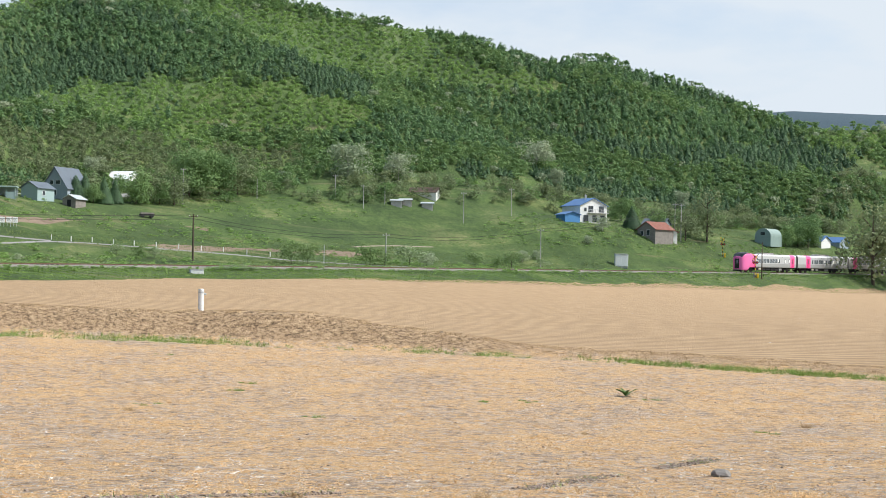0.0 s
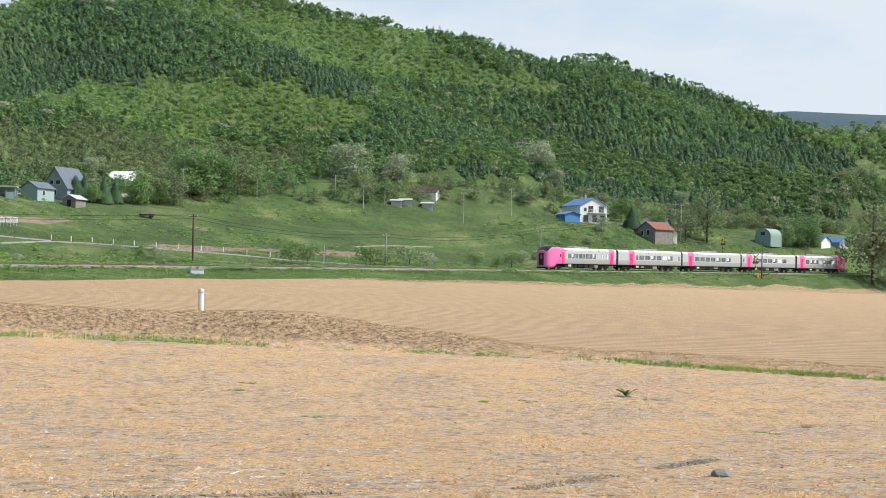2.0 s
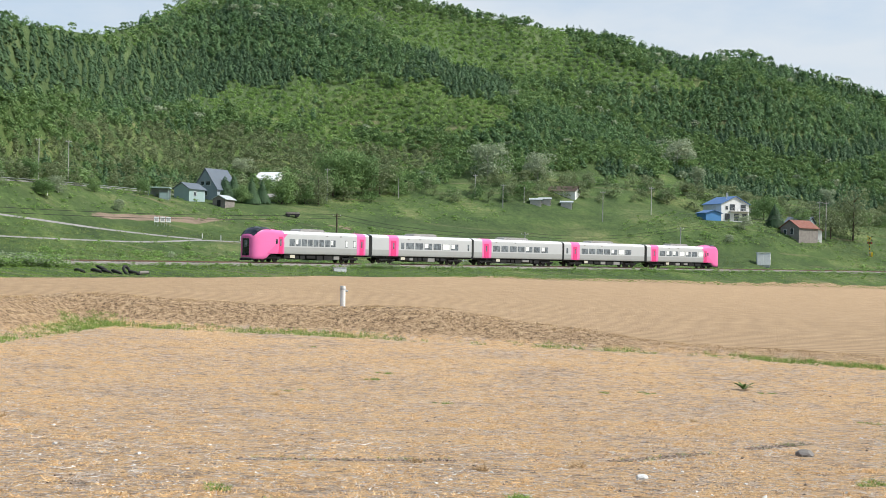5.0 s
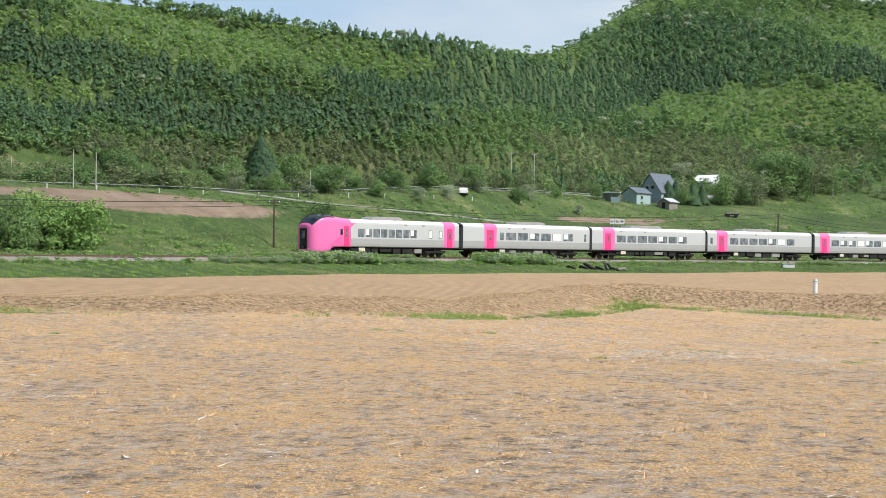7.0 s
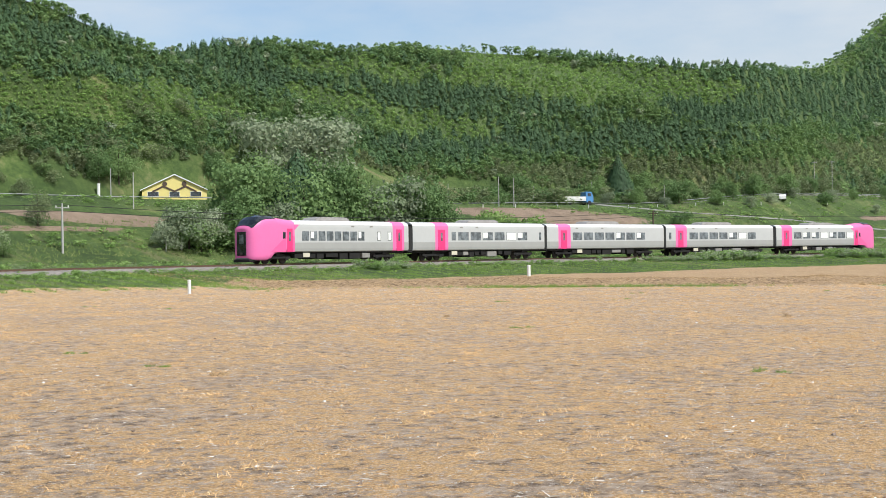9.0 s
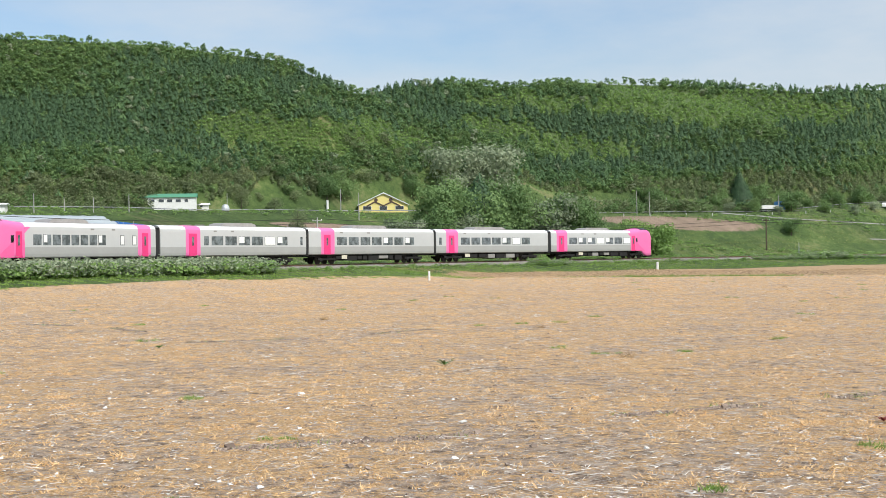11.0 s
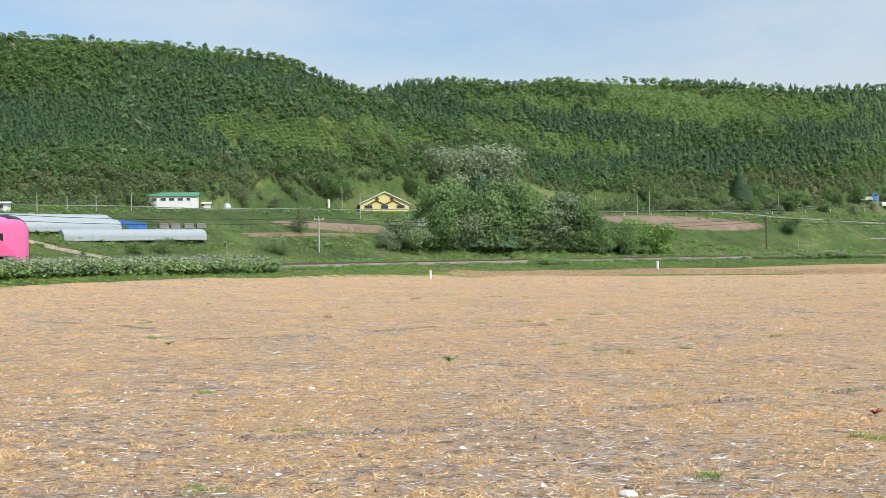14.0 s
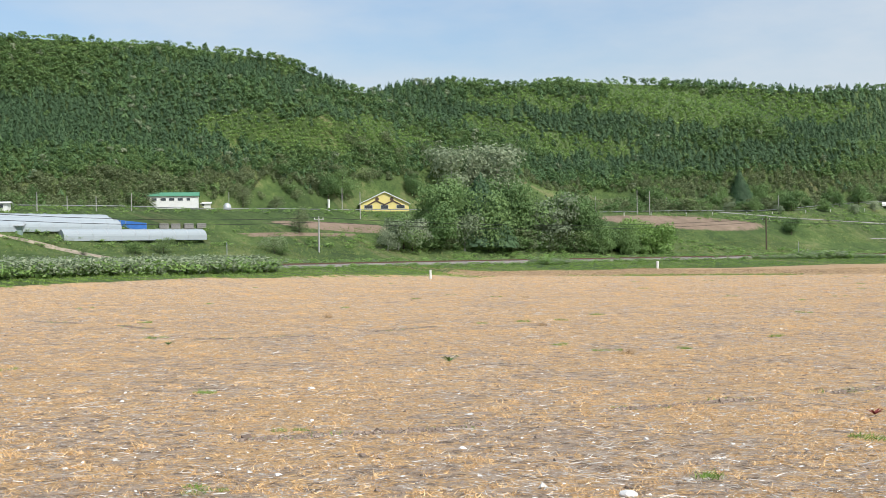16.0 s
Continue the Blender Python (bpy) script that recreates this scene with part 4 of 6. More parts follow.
# ---- foliage of single trees and bushes ----
gt = np.random.default_rng(23)
TREE_SHAPES = {
    "broad": [crown_shape(gt, 3800, 0.58, 0.0, 0.037, 16, 3) for _ in range(4)],
    "young": [crown_shape(gt, 2200, 0.62, 0.0, 0.048, 13, 3) for _ in range(3)],
    "silver": [crown_shape(gt, 2300, 0.60, 0.0, 0.044, 14, 3) for _ in range(3)],
    "olive": [crown_shape(gt, 1700, 0.52, 0.0, 0.036, 14, 3) for _ in range(3)],
    "conifer": [spire_shape(gt, 2800, 0.36, 0.30) for _ in range(3)],
    "bush": [crown_shape(gt, 1000, 0.85, 0.0, 0.066, 10, 3) for _ in range(4)],
}
FOLIAGE["bush"] = leaf_mat("flowering_bush", (0.11, 0.19, 0.06), (0.20, 0.29, 0.10), (0.44, 0.49, 0.34))
TREE_MESH = {}
for kind, shapes in TREE_SHAPES.items():
    for q, (v, f) in enumerate(shapes):
        cm_ = mesh_from("crown", v, f, FOLIAGE[kind], [("tint", gt.uniform(0.2, 0.8, len(v)) * 0.3 + 0.1 + 0.25 * q)])
        bm = bmesh.new()
        add_rod(bm, (0, 0, -0.03), (0.01, 0, 0.45), 0.022, 0.014, 7)
        add_rod(bm, (0.01, 0, 0.43), (0.0, 0.01, 0.85), 0.014, 0.004, 6)
        for k in range(6):
            a, z = k * 2.4 + q, 0.28 + 0.08 * k
            add_rod(bm, (0, 0, z), (0.17 * math.cos(a), 0.17 * math.sin(a), z + 0.16), 0.009, 0.003, 5)
        tm = bpy.data.meshes.new("trunk")
        bm.to_mesh(tm)
        bm.free()
        tm.materials.append(BIRCH if kind == "silver" else BARK)
        TREE_MESH.setdefault(kind, []).append((cm_, tm))


def plant(spots, kind, name, label, category, group):
    """Trees or bushes standing on the land: x, y, height."""
    for x, y, h in spots:
        c, t = TREE_MESH[kind][gt.integers(len(TREE_MESH[kind]))]
        e = new(name)
        w = gt.uniform(0.85, 1.2)
        e.matrix_basis = settled(Matrix.LocRotScale((x, y, ground_z(x, y) - 0.03 * h), Euler((0, 0, gt.uniform(0, 6.28))), (h * w, h * w, h)))
        tagged(e, label, category, group)
        for nm, me in (("crown", c), ("trunk", t)):
            o = new(nm, me)
            o.parent = e


plant([(131.8, 399.3, 6.6), (134.6, 401.1, 7.4), (137.6, 396.4, 7.0), (142.9, 404.1, 6.2)], "conifer", "spruce_tree", "dark green garden spruce beside the grey house", "tree", "spruces by the house")
plant([(262.8, 353.1, 6.6)], "conifer", "spruce_tree", "lone dark spruce between two farm houses", "tree", "spruces")
plant([(134.8, 395.2, 4.8), (149.7, 408.6, 8.8), (156.9, 411.4, 6.8)], "broad", "garden_tree", "dense dark green tree in a farm garden", "tree", "garden trees")
plant([(155.2, 413.6, 10.3), (185.8, 428.7, 10.3), (161, 412, 9.0)], "olive", "alder_tree", "thin brownish-green tree behind the farm", "tree", "trees behind the farm")
plant([(174.1, 426.6, 14.6), (180.1, 427.9, 13.3), (170.6, 425.9, 12.3), (191, 430, 9)], "broad", "tall_tree", "tall green broadleaf tree behind the farm", "tree", "trees behind the farm")
plant([(275.6, 357.1, 5.4), (280.0, 377.3, 7.6), (311.1, 345.0, 6.0), (317.0, 345.8, 7.2), (322.2, 346.8, 9.8), (328, 350, 6)], "broad", "garden_tree", "round green tree beside the old farm houses", "tree", "garden trees")
plant([(276.1, 339.4, 15.0), (267.4, 338.1, 8.7), (279.2, 290.0, 19.0), (286.5, 291.2, 18.0), (292, 296, 16)], "olive", "trackside_tree", "tall loose-crowned tree beside the railway", "tree", "trackside trees")
plant([(245.5, 344.2, 3.9), (208.2, 326.5, 2.7), (213.1, 327.9, 2.2), (232.4, 333.7, 2.0)], "silver", "meadow_bush", "pale green bush on the meadow", "bush", "meadow bushes")
plant([(135.2, 292.3, 3.8), (137.2, 290.1, 3.4), (153.7, 298.3, 3.6), (155.2, 295.7, 2.4), (163.7, 301.1, 3.8), (165.3, 297.8, 3.1), (184.5, 310.3, 3.1), (191.9, 313.0, 2.3), (186.9, 301.2, 3.5), (198.4, 306.4, 2.3)], "bush", "trackside_bush", "leafy green bush beyond the rails", "bush", "bushes beyond the rails")
plant([(106.5, 295.6, 1.8), (108.4, 290.7, 2.1), (111, 291, 1.9), (83.2, 265.0, 1.1)], "bush", "trackside_bush", "low pale-flowering bush beyond the rails", "bush", "bushes beyond the rails")
plant([(229.2, 445.1, 12.1), (242.9, 437.9, 9.5), (328.4, 481.4, 11.5), (348.7, 425.0, 6.3), (317.7, 455.6, 6.5), (154.8, 458.1, 5.5)], "silver", "silver_tree", "pale silvery tree at the foot of the hill", "tree", "silvery trees")
plant([(10.6, 209.7, 5.8), (9.2, 208.5, 4.2), (7.3, 222.9, 5.6), (5.8, 219.4, 4.3)], "young", "round_tree", "bright green dense young tree beyond the rails", "tree", "young trees beyond the rails")
plant([(5.5, 203.8, 5.4), (6.7, 204.5, 3.4), (3.4, 221.5, 4.6), (2.0, 205, 4.6)], "broad", "dark_tree", "dark green small tree beyond the rails", "tree", "trees of the copse")
plant([(51.8, 458.2, 13.0), (54.1, 455.5, 8.2)], "conifer", "spruce_tree", "dark spruce at the forest edge", "tree", "forest edge trees")
plant([(58.5, 458.7, 7.5), (80.6, 443.7, 5.5), (88.5, 402.9, 6.6), (88.2, 362.7, 3.8), (62.8, 357.8, 3.7), (45.2, 457.0, 6.6), (112.6, 396.5, 4.3), (20.8, 424.8, 7.6), (42.2, 437.0, 5.8), (55.0, 364.4, 6.0), (43.5, 288.8, 4.1)], "broad", "roadside_tree", "small green tree beside the valley road", "tree", "roadside trees")
plant([(46, 372, 4.6), (57, 391, 5.8), (66, 402, 3.6), (71, 381, 4.8), (79, 396, 6.4), (84, 416, 4.2), (96, 410, 5.2), (101, 386, 3.2), (62, 421, 6.8), (36, 408, 5.0), (28, 391, 3.4)], "broad", "roadside_tree", "small green tree beside the valley road", "tree", "roadside trees")
plant([(50, 352, 2.4), (69, 350, 2.8), (76, 362, 3.0), (92, 371, 3.6), (97, 352, 2.4), (40, 381, 3.6), (86, 384, 3.0)], "silver", "meadow_bush", "pale green bush on the meadow", "bush", "meadow bushes")
plant([(-27.4, 190.9, 5.6), (-26.5, 230.1, 10.6), (-23.6, 213.7, 11.0), (-14.4, 232.6, 12.6), (-10.9, 222.7, 11.0), (-3.2, 220.0, 10.2), (-0.3, 222.0, 8.0), (-23.3, 195.6, 7.4), (-16.6, 208.8, 9.4), (-27.4, 254.6, 10.6), (-26, 240, 9.5), (-7, 235, 9.0)], "broad", "copse_tree", "dense green tree in the copse", "tree", "trees of the copse")
plant([(-19.9, 217.1, 10.8), (-16.0, 214.9, 10.2), (-20.0, 238.7, 13.0), (-24.5, 226, 10.5)], "conifer", "copse_spruce", "dark spruce inside the copse", "tree", "trees of the copse")
plant([(-76.5, 377.6, 8.6), (-72.5, 379.0, 9.2), (-52.2, 386.5, 7.5)], "broad", "round_tree", "dense round tree before the hillside", "tree", "trees before the hill")
plant([(-28.1, 190.1, 5.2), (-29.1, 186.4, 3.6), (-7.6, 216.9, 7.7), (-5.5, 216.4, 9.6), (-18.9, 196.6, 6.0), (-26, 194, 5.0)], "silver", "willow_tree", "pale willow at the edge of the copse", "tree", "trees of the copse")
plant([(-41.2, 390.8, 15.5), (-27.6, 392.5, 17.5), (-31.8, 391.7, 14.5)], "silver", "silver_tree", "large silvery-white tree above the copse", "tree", "silvery trees")
plant([(-25.7, 187.8, 3.3), (-2.1, 210.5, 3.5), (-0.8, 211.5, 2.8), (-15.2, 195.9, 1.9), (-42.0, 170.4, 2.6), (-9.2, 205.8, 2.1), (-12.0, 200.6, 1.6), (1.5, 213.0, 1.9), (-40.5, 168.7, 1.5)], "bush", "trackside_bush", "green bush between copse and rails", "bush", "bushes by the copse")
plant([(-53.2, 158.3, 2.1), (-56.0, 155.8, 1.7), (-59.8, 148.9, 1.0)], "bush", "trackside_bush", "bush before the plastic greenhouses", "bush", "bushes by the greenhouses")
plant([(-49.1, 217.0, 4.7), (-97.6, 360.0, 6.5), (-86, 352, 5.0)], "olive", "field_tree", "thin olive tree at a field edge", "tree", "field trees")


def plant_clumps(name, kind, count, pick, label, category, size):
    """Low growth as joined clumps; pick(g) gives x, y and a size factor, or nothing."""
    g = np.random.default_rng(len(name) * 13)
    spots = []
    while len(spots) < count:
        p = pick(g)
        if p:
            spots.append(p)
    xs, ys = np.array([p[0] for p in spots]), np.array([p[1] for p in spots])
    zs = height(xs, ys)
    joined(name, kind, [(x, y, z, size * p[2] * g.uniform(0.6, 1.4), g.uniform(1.0, 1.8)) for x, y, z, p in zip(xs, ys, zs, spots)], label, category)


def beside_rails(g, s0, s1, n0, n1, f=1.0):
    s, n = g.uniform(s0, s1), g.uniform(n0, n1)
    k = int((s + 700) / 2)
    return (TX[k] - math.cos(TH[k]) * n, TY[k] + math.sin(TH[k]) * n, f)


FAR_SHAPES["leafy"] = [crown_shape(gs, 40, 0.8, 0.0, 0.20, 5, 3) for _ in range(6)]
FAR_SHAPES["flowery"] = [crown_shape(gs, 44, 0.8, 0.0, 0.095, 5, 3) for _ in range(6)]
FAR_SHAPES["butterbur"] = [crown_shape(gs, 90, 0.8, 0.0, 0.13, 6, 3) for _ in range(5)]
FAR_SHAPES["scrub"] = [crown_shape(gs, 330, 0.55, 0.0, 0.075, 9, 3) for _ in range(5)]
FAR_SHAPES["thin_scrub"] = [crown_shape(gs, 300, 0.42, 0.0, 0.060, 9, 3) for _ in range(5)]
FOLIAGE["leafy"], FOLIAGE["flowery"], FOLIAGE["butterbur"], FOLIAGE["scrub"], FOLIAGE["thin_scrub"] = YOUNG, SILVER, YOUNG, BROAD, OLIVE
plant_clumps("verge_weeds", "young", 900, lambda g: beside_rails(g, -230, 300, -7.5, -3.4, 0.55 if g.random() < 0.85 else 1.1), "rough green weeds along the railway verge", "weeds", 0.5)
plant_clumps("butterbur", "leafy", 2100, lambda g: beside_rails(g, -230, -150, -6.2, -3.2, 1.35) if g.random() < 0.5 else beside_rails(g, -152, 240, -5.6, -3.2, 0.42), "tall broad-leaved butterbur beside the rails", "weeds", 0.75)
plant_clumps("butterbur_flowers", "flowery", 3400, lambda g: beside_rails(g, -230, -150, -6.2, -3.1, 2.0) if g.random() < 0.62 else beside_rails(g, -152, 240, -5.4, -3.2, 0.45), "pale flowering tops of the butterbur by the rails", "weeds", 0.62)
STRETCHES = ((-58, -31, 0.62), (-47, -39, 1.15), (-21, -11, 1.15), (-104, -98, 0.8), (38, 44, 0.7))


def tall_verge(g):
    a, b, h = STRETCHES[g.choice(5, p=(0.42, 0.22, 0.24, 0.06, 0.06))]
    return beside_rails(g, a, b, -6.4, -3.3, h)


plant_clumps("tall_butterbur", "butterbur", 620, tall_verge, "tall broad-leaved clumps hiding the train's wheels", "weeds", 0.75)
plant_clumps("tall_butterbur_flowers", "flowery", 900, tall_verge, "pale flower heads over the tall clumps", "weeds", 0.85)
plant_clumps("far_verge", "flowery", 1500, lambda g: beside_rails(g, -220, 260, 3.0, 6.0, 0.9), "pale leafy weeds beyond the rails", "weeds", 0.5)
plant_clumps("far_verge_green", "leafy", 1800, lambda g: beside_rails(g, -220, 260, 3.0, 9.0, 0.9), "green weeds beyond the rails", "weeds", 0.55)


def copse_floor(g):
    x, y = g.uniform(-27, 10), g.uniform(190, 240)
    return (x, y, 1.0) if abs((y - 186) - (x + 34) * 0.75 - 12) < 14 else None


plant_clumps("copse_undergrowth", "scrub", 260, copse_floor, "dense green undergrowth between the copse trees", "bushes", 2.4)
plant_clumps("copse_scrub", "thin_scrub", 200, copse_floor, "thin olive scrub at the copse edge", "bushes", 2.8)


def meadow(g):
    s, n = g.uniform(-220, 330), g.uniform(12, 150)
    k = int((s + 700) / 2)
    x, y = TX[k] - math.cos(TH[k]) * n, TY[k] + math.sin(TH[k]) * n
    if wave(np.array([x]), np.array([y]), 14.0, 5)[0] + 0.5 * wave(np.array([x]), np.array([y]), 37.0, 7)[0] < 0.02:
        return None
    return (x, y, 1.0)


plant_clumps("meadow_weeds", "leafy", 4200, meadow, "patches of tall weeds on the meadow slope", "weeds", 0.62)
plant_clumps("meadow_flowers", "flowery", 1100, meadow, "pale flowering weed patches on the meadow", "weeds", 0.45)


def wood_edge(g):
    s = g.uniform(-240, 420)
    k = int((s + 700) / 2)
    n = 158 + g.uniform(-12, 26) + 56 * (s < 15) - max(0.0, min(80.0, (s - 130) * 0.5))
    x, y = TX[k] - math.cos(TH[k]) * n, TY[k] + math.sin(TH[k]) * n
    return (x, y, 1.0) if y > 60 else None


plant_clumps("forest_edge", "scrub", 220, wood_edge, "leafy green forest edge at the foot of the hills", "forest", 3.6)
plant_clumps("alder_edge", "thin_scrub", 620, wood_edge, "thin brownish alders along the forest edge", "forest", 4.2)

# ---- buildings ----
WALL_GREY = surface("pale_blue_wall", (0.31, 0.37, 0.41), 0.8, 0, 0.08, 0.8, (0.36, 0.38, 0.38))
WALL_WHITE = surface("white_wall", (0.78, 0.78, 0.75), 0.8, 0, 0.06, 0.8, (0.6, 0.59, 0.55))
WALL_CREAM = surface("weathered_cream_wall", (0.50, 0.49, 0.45), 0.85, 0, 0.2, 0.9, (0.36, 0.34, 0.30))
WALL_MINT = surface("mint_wall", (0.33, 0.43, 0.42), 0.8, 0, 0.08, 0.8)
WALL_WOOD = surface("weathered_boards", (0.26, 0.235, 0.21), 0.9, 0, 0.35, 1.5)
WALL_YELLOW = surface("yellow_wall", (0.78, 0.66, 0.25), 0.75, 0, 0.06, 0.8)
WALL_GREEN = surface("green_sheet", (0.26, 0.34, 0.31), 0.6, 0, 0.12, 0.8)
WALL_BLUE = surface("blue_sheet", (0.09, 0.25, 0.50), 0.5, 0, 0.12, 0.8)
ROOF_SLATE = surface("slate_blue_roof", (0.12, 0.145, 0.175), 0.55, 0, 0.12, 0.7)
ROOF_BLUE = surface("blue_roof", (0.10, 0.20, 0.40), 0.5, 0, 0.12, 0.7)
ROOF_RUST = surface("rusty_roof", (0.23, 0.085, 0.06), 0.8, 0, 0.3, 0.9, (0.34, 0.26, 0.22))
ROOF_TIN = surface("tin_roof", (0.55, 0.60, 0.62), 0.5, 0.3, 0.15, 1.0, (0.35, 0.28, 0.22))
ROOF_WHITE = surface("white_roof", (0.82, 0.83, 0.84), 0.6, 0, 0.06, 0.8)
ROOF_GREEN = surface("green_roof", (0.10, 0.28, 0.18), 0.55, 0, 0.12, 0.8)
ROOF_BROWN = surface("brown_roof", (0.10, 0.07, 0.055), 0.75, 0, 0.2, 0.9)
DARK = surface("dark_opening", (0.02, 0.02, 0.022), 0.8, 0, 0.2, 2.0)
WOOD_POLE = surface("pole_wood", (0.10, 0.075, 0.055), 0.9, 0, 0.3, 2.0)
CONCRETE = surface("concrete", (0.46, 0.45, 0.43), 0.85, 0, 0.2, 1.5, (0.3, 0.28, 0.25))
GALV = surface("galvanised", (0.52, 0.54, 0.55), 0.45, 0.5, 0.15, 2.0)
WHITE_PAINT = surface("white_paint", (0.80, 0.80, 0.78), 0.5, 0, 0.08, 3.0, (0.5, 0.48, 0.42))
GLASS = glass_dark("house_glass", (0.03, 0.036, 0.04))


def facing(x, y, turn=0.0, dz=0.0, eye=(39.0, 97.5)):
    """Stands on the land with its -y side towards a place."""
    a = math.atan2(x - eye[0], y - eye[1])
    return pose(x, y, ground_z(x, y) + dz, 0, 0, math.degrees(-a) + turn)


def house(name, m, w, d, hw, hr, wall, roof, label, wins=(), over=0.35, category="house", doors=(), lift=1.6):
    """Gabled building: gable towards -y, w wide, d deep, hw to the eaves, hr to the ridge; wins: side f/r/l, place along, sill, width, height."""
    e = thing(name, m, label, category)
    part("wall", poly_prism([(-w / 2, -lift), (w / 2, -lift), (w / 2, hw), (0, hr), (-w / 2, hw)], 0, d), wall, e)
    t = 0.14
    for sg in (-1, 1):
        k = (hr - hw) / (w / 2)
        x1, z1 = sg * (w / 2 + over), hw - k * over
        bm = poly_prism([(0, hr + 0.02), (x1, z1 + 0.02), (x1, z1 + t), (0, hr + t + 0.05)], -over, d + over)
        part("roof", bm, roof, e)
    for side, u, z, ww, hh in wins:
        frame_w = 0.07
        if side == "f":
            b0 = (u - ww / 2 - frame_w, u + ww / 2 + frame_w, -0.05, 0.02, z - frame_w, z + hh + frame_w)
            b1 = (u - ww / 2, u + ww / 2, -0.07, 0.0, z, z + hh)
        else:
            sx = 1 if side == "r" else -1
            a0, a1 = sorted((sx * (w / 2 + 0.05), sx * (w / 2 - 0.02)))
            b0 = (a0, a1, u - ww / 2 - frame_w, u + ww / 2 + frame_w, z - frame_w, z + hh + frame_w)
            a0, a1 = sorted((sx * (w / 2 + 0.07), sx * w / 2))
            b1 = (a0, a1, u - ww / 2, u + ww / 2, z, z + hh)
        wdw = part("window", box(*b0), WHITE_PAINT, e, "framed dark window")
        part("pane", box(*b1), GLASS, wdw)
    for side, u, ww, hh in doors:
        part("door", box(u - ww / 2, u + ww / 2, -0.06, 0.02, 0, hh, 0.01), DARK, e, "dark doorway")
    return e


h1 = house("farm_house", facing(128.2, 403.5, -40), 7.4, 8.0, 2.6, 7.4, WALL_GREY, ROOF_SLATE, "pale blue-grey farm house with steep slate-blue roof", [("f", -0.9, 3.4, 0.9, 0.9), ("f", 0.9, 3.4, 1.3, 0.9), ("f", -1.6, 0.9, 0.8, 1.1), ("f", 0.2, 0.9, 0.6, 1.1)])
part("chimney", box(-2.6, -2.2, 2.0, 2.4, 4.0, 6.2, 0.03), CONCRETE, h1)
house("annex", facing(119.6, 392.8, -38), 4.4, 6.0, 2.5, 3.8, WALL_MINT, ROOF_SLATE, "small mint annex with a slate-grey roof", [("r", 2.2, 0.9, 0.9, 0.9)])
c1 = thing("carport", facing(113.9, 389.6, -8), "teal open carport beside the annex", "carport")
part("roof", box(-2.6, 2.4, -0.2, 3.4, 2.2, 2.5, 0.03), WALL_MINT, c1)
part("back_wall", box(-2.4, 2.2, 3.0, 3.15, -0.5, 2.2), WALL_GREY, c1)
for xx in (-2.3, 0.2, 2.1):
    part("post", box(xx - 0.07, xx + 0.07, 0.0, 0.14, -0.5, 2.2), WALL_MINT, c1)
part("white_front", box(0.3, 2.05, 0.05, 0.12, -0.3, 1.2), WALL_MINT, c1)
house("wooden_shed", facing(125.1, 382.0, -30), 3.2, 4.4, 1.7, 2.5, WALL_WOOD, ROOF_TIN, "weathered grey board shed with tin roof", doors=[("f", 0.0, 0.9, 1.5)], category="shed")
house("white_roof_shed", facing(159.9, 438.6, 62), 6.0, 6.5, 2.2, 4.2, WALL_WHITE, ROOF_WHITE, "shed with a bright white roof among trees", category="shed")
h2 = house("blue_roof_house", facing(255.9, 360.3, 34), 8.4, 8.6, 4.6, 6.5, WALL_WHITE, ROOF_BLUE, "two-storey white house with a blue roof", [("f", -2.6, 3.1, 0.7, 0.9), ("f", -0.9, 2.9, 1.5, 1.6), ("f", 2.4, 2.9, 1.5, 1.6), ("f", -2.4, 0.3, 1.5, 1.8), ("f", 0.4, 0.3, 1.5, 1.8), ("f", 2.9, 0.3, 1.7, 1.8), ("l", 4.0, 0.8, 1.4, 1.0)])
part("balcony", box(-2.0, 4.1, -1.1, 0.0, 2.55, 2.7, 0.02), CONCRETE, h2, "long grey balcony across the front")
for k in range(14):
    part("baluster", box(-1.95 + k * 0.46, -1.90 + k * 0.46, -1.08, -1.03, 2.7, 3.5), GALV, h2)
part("handrail", box(-2.0, 4.1, -1.1, -1.02, 3.5, 3.57), GALV, h2)
for k in range(3):
    part("roof_vent", rod((-1.4 + k * 1.0, 2 + k * 1.2, 5.6), (-1.4 + k * 1.0, 2 + k * 1.2, 7.6), 0.12, 0.10, 8), GALV, h2)
house("blue_lean_to", facing(248.4, 359.6, 34), 4.6, 4.2, 1.9, 2.6, WALL_BLUE, ROOF_BLUE, "bright blue sheet-clad lean-to beside the white house", category="shed")
house("old_farm_house", facing(253.6, 337.2, -34), 5.2, 8.0, 2.2, 3.9, WALL_WOOD, ROOF_RUST, "derelict wooden farm house with a rusty roof", [("f", -1.3, 0.6, 0.8, 1.1), ("f", 0.6, 0.6, 0.8, 1.4)])
house("old_farm_wing", facing(259.6, 336.8, 20), 6.0, 5.0, 2.0, 3.2, WALL_WHITE, ROOF_RUST, "pale wing of the derelict house, red tin roof", [("f", -1.6, 0.7, 0.9, 1.1), ("f", 1.0, 0.7, 0.9, 1.1)])
house("grey_barn", facing(274, 352, 70), 5.0, 6.0, 2.2, 3.6, WALL_GREY, ROOF_SLATE, "small grey barn with a dull blue roof", category="barn")
b1 = thing("round_barn", facing(300.8, 343.6, -25), "green sheet-metal barn with an arched roof", "barn")
arch = [(-2.3, -0.5)] + [(-2.3 * math.cos(math.pi * k / 12), 2.3 + 2.1 * math.sin(math.pi * k / 12)) for k in range(13)] + [(2.3, -0.5)]
part("shell", poly_prism(arch, 0, 7.0), WALL_GREEN, b1)
part("loft_window", box(-0.6, 0.6, -0.05, 0.02, 2.6, 3.4), GLASS, b1)
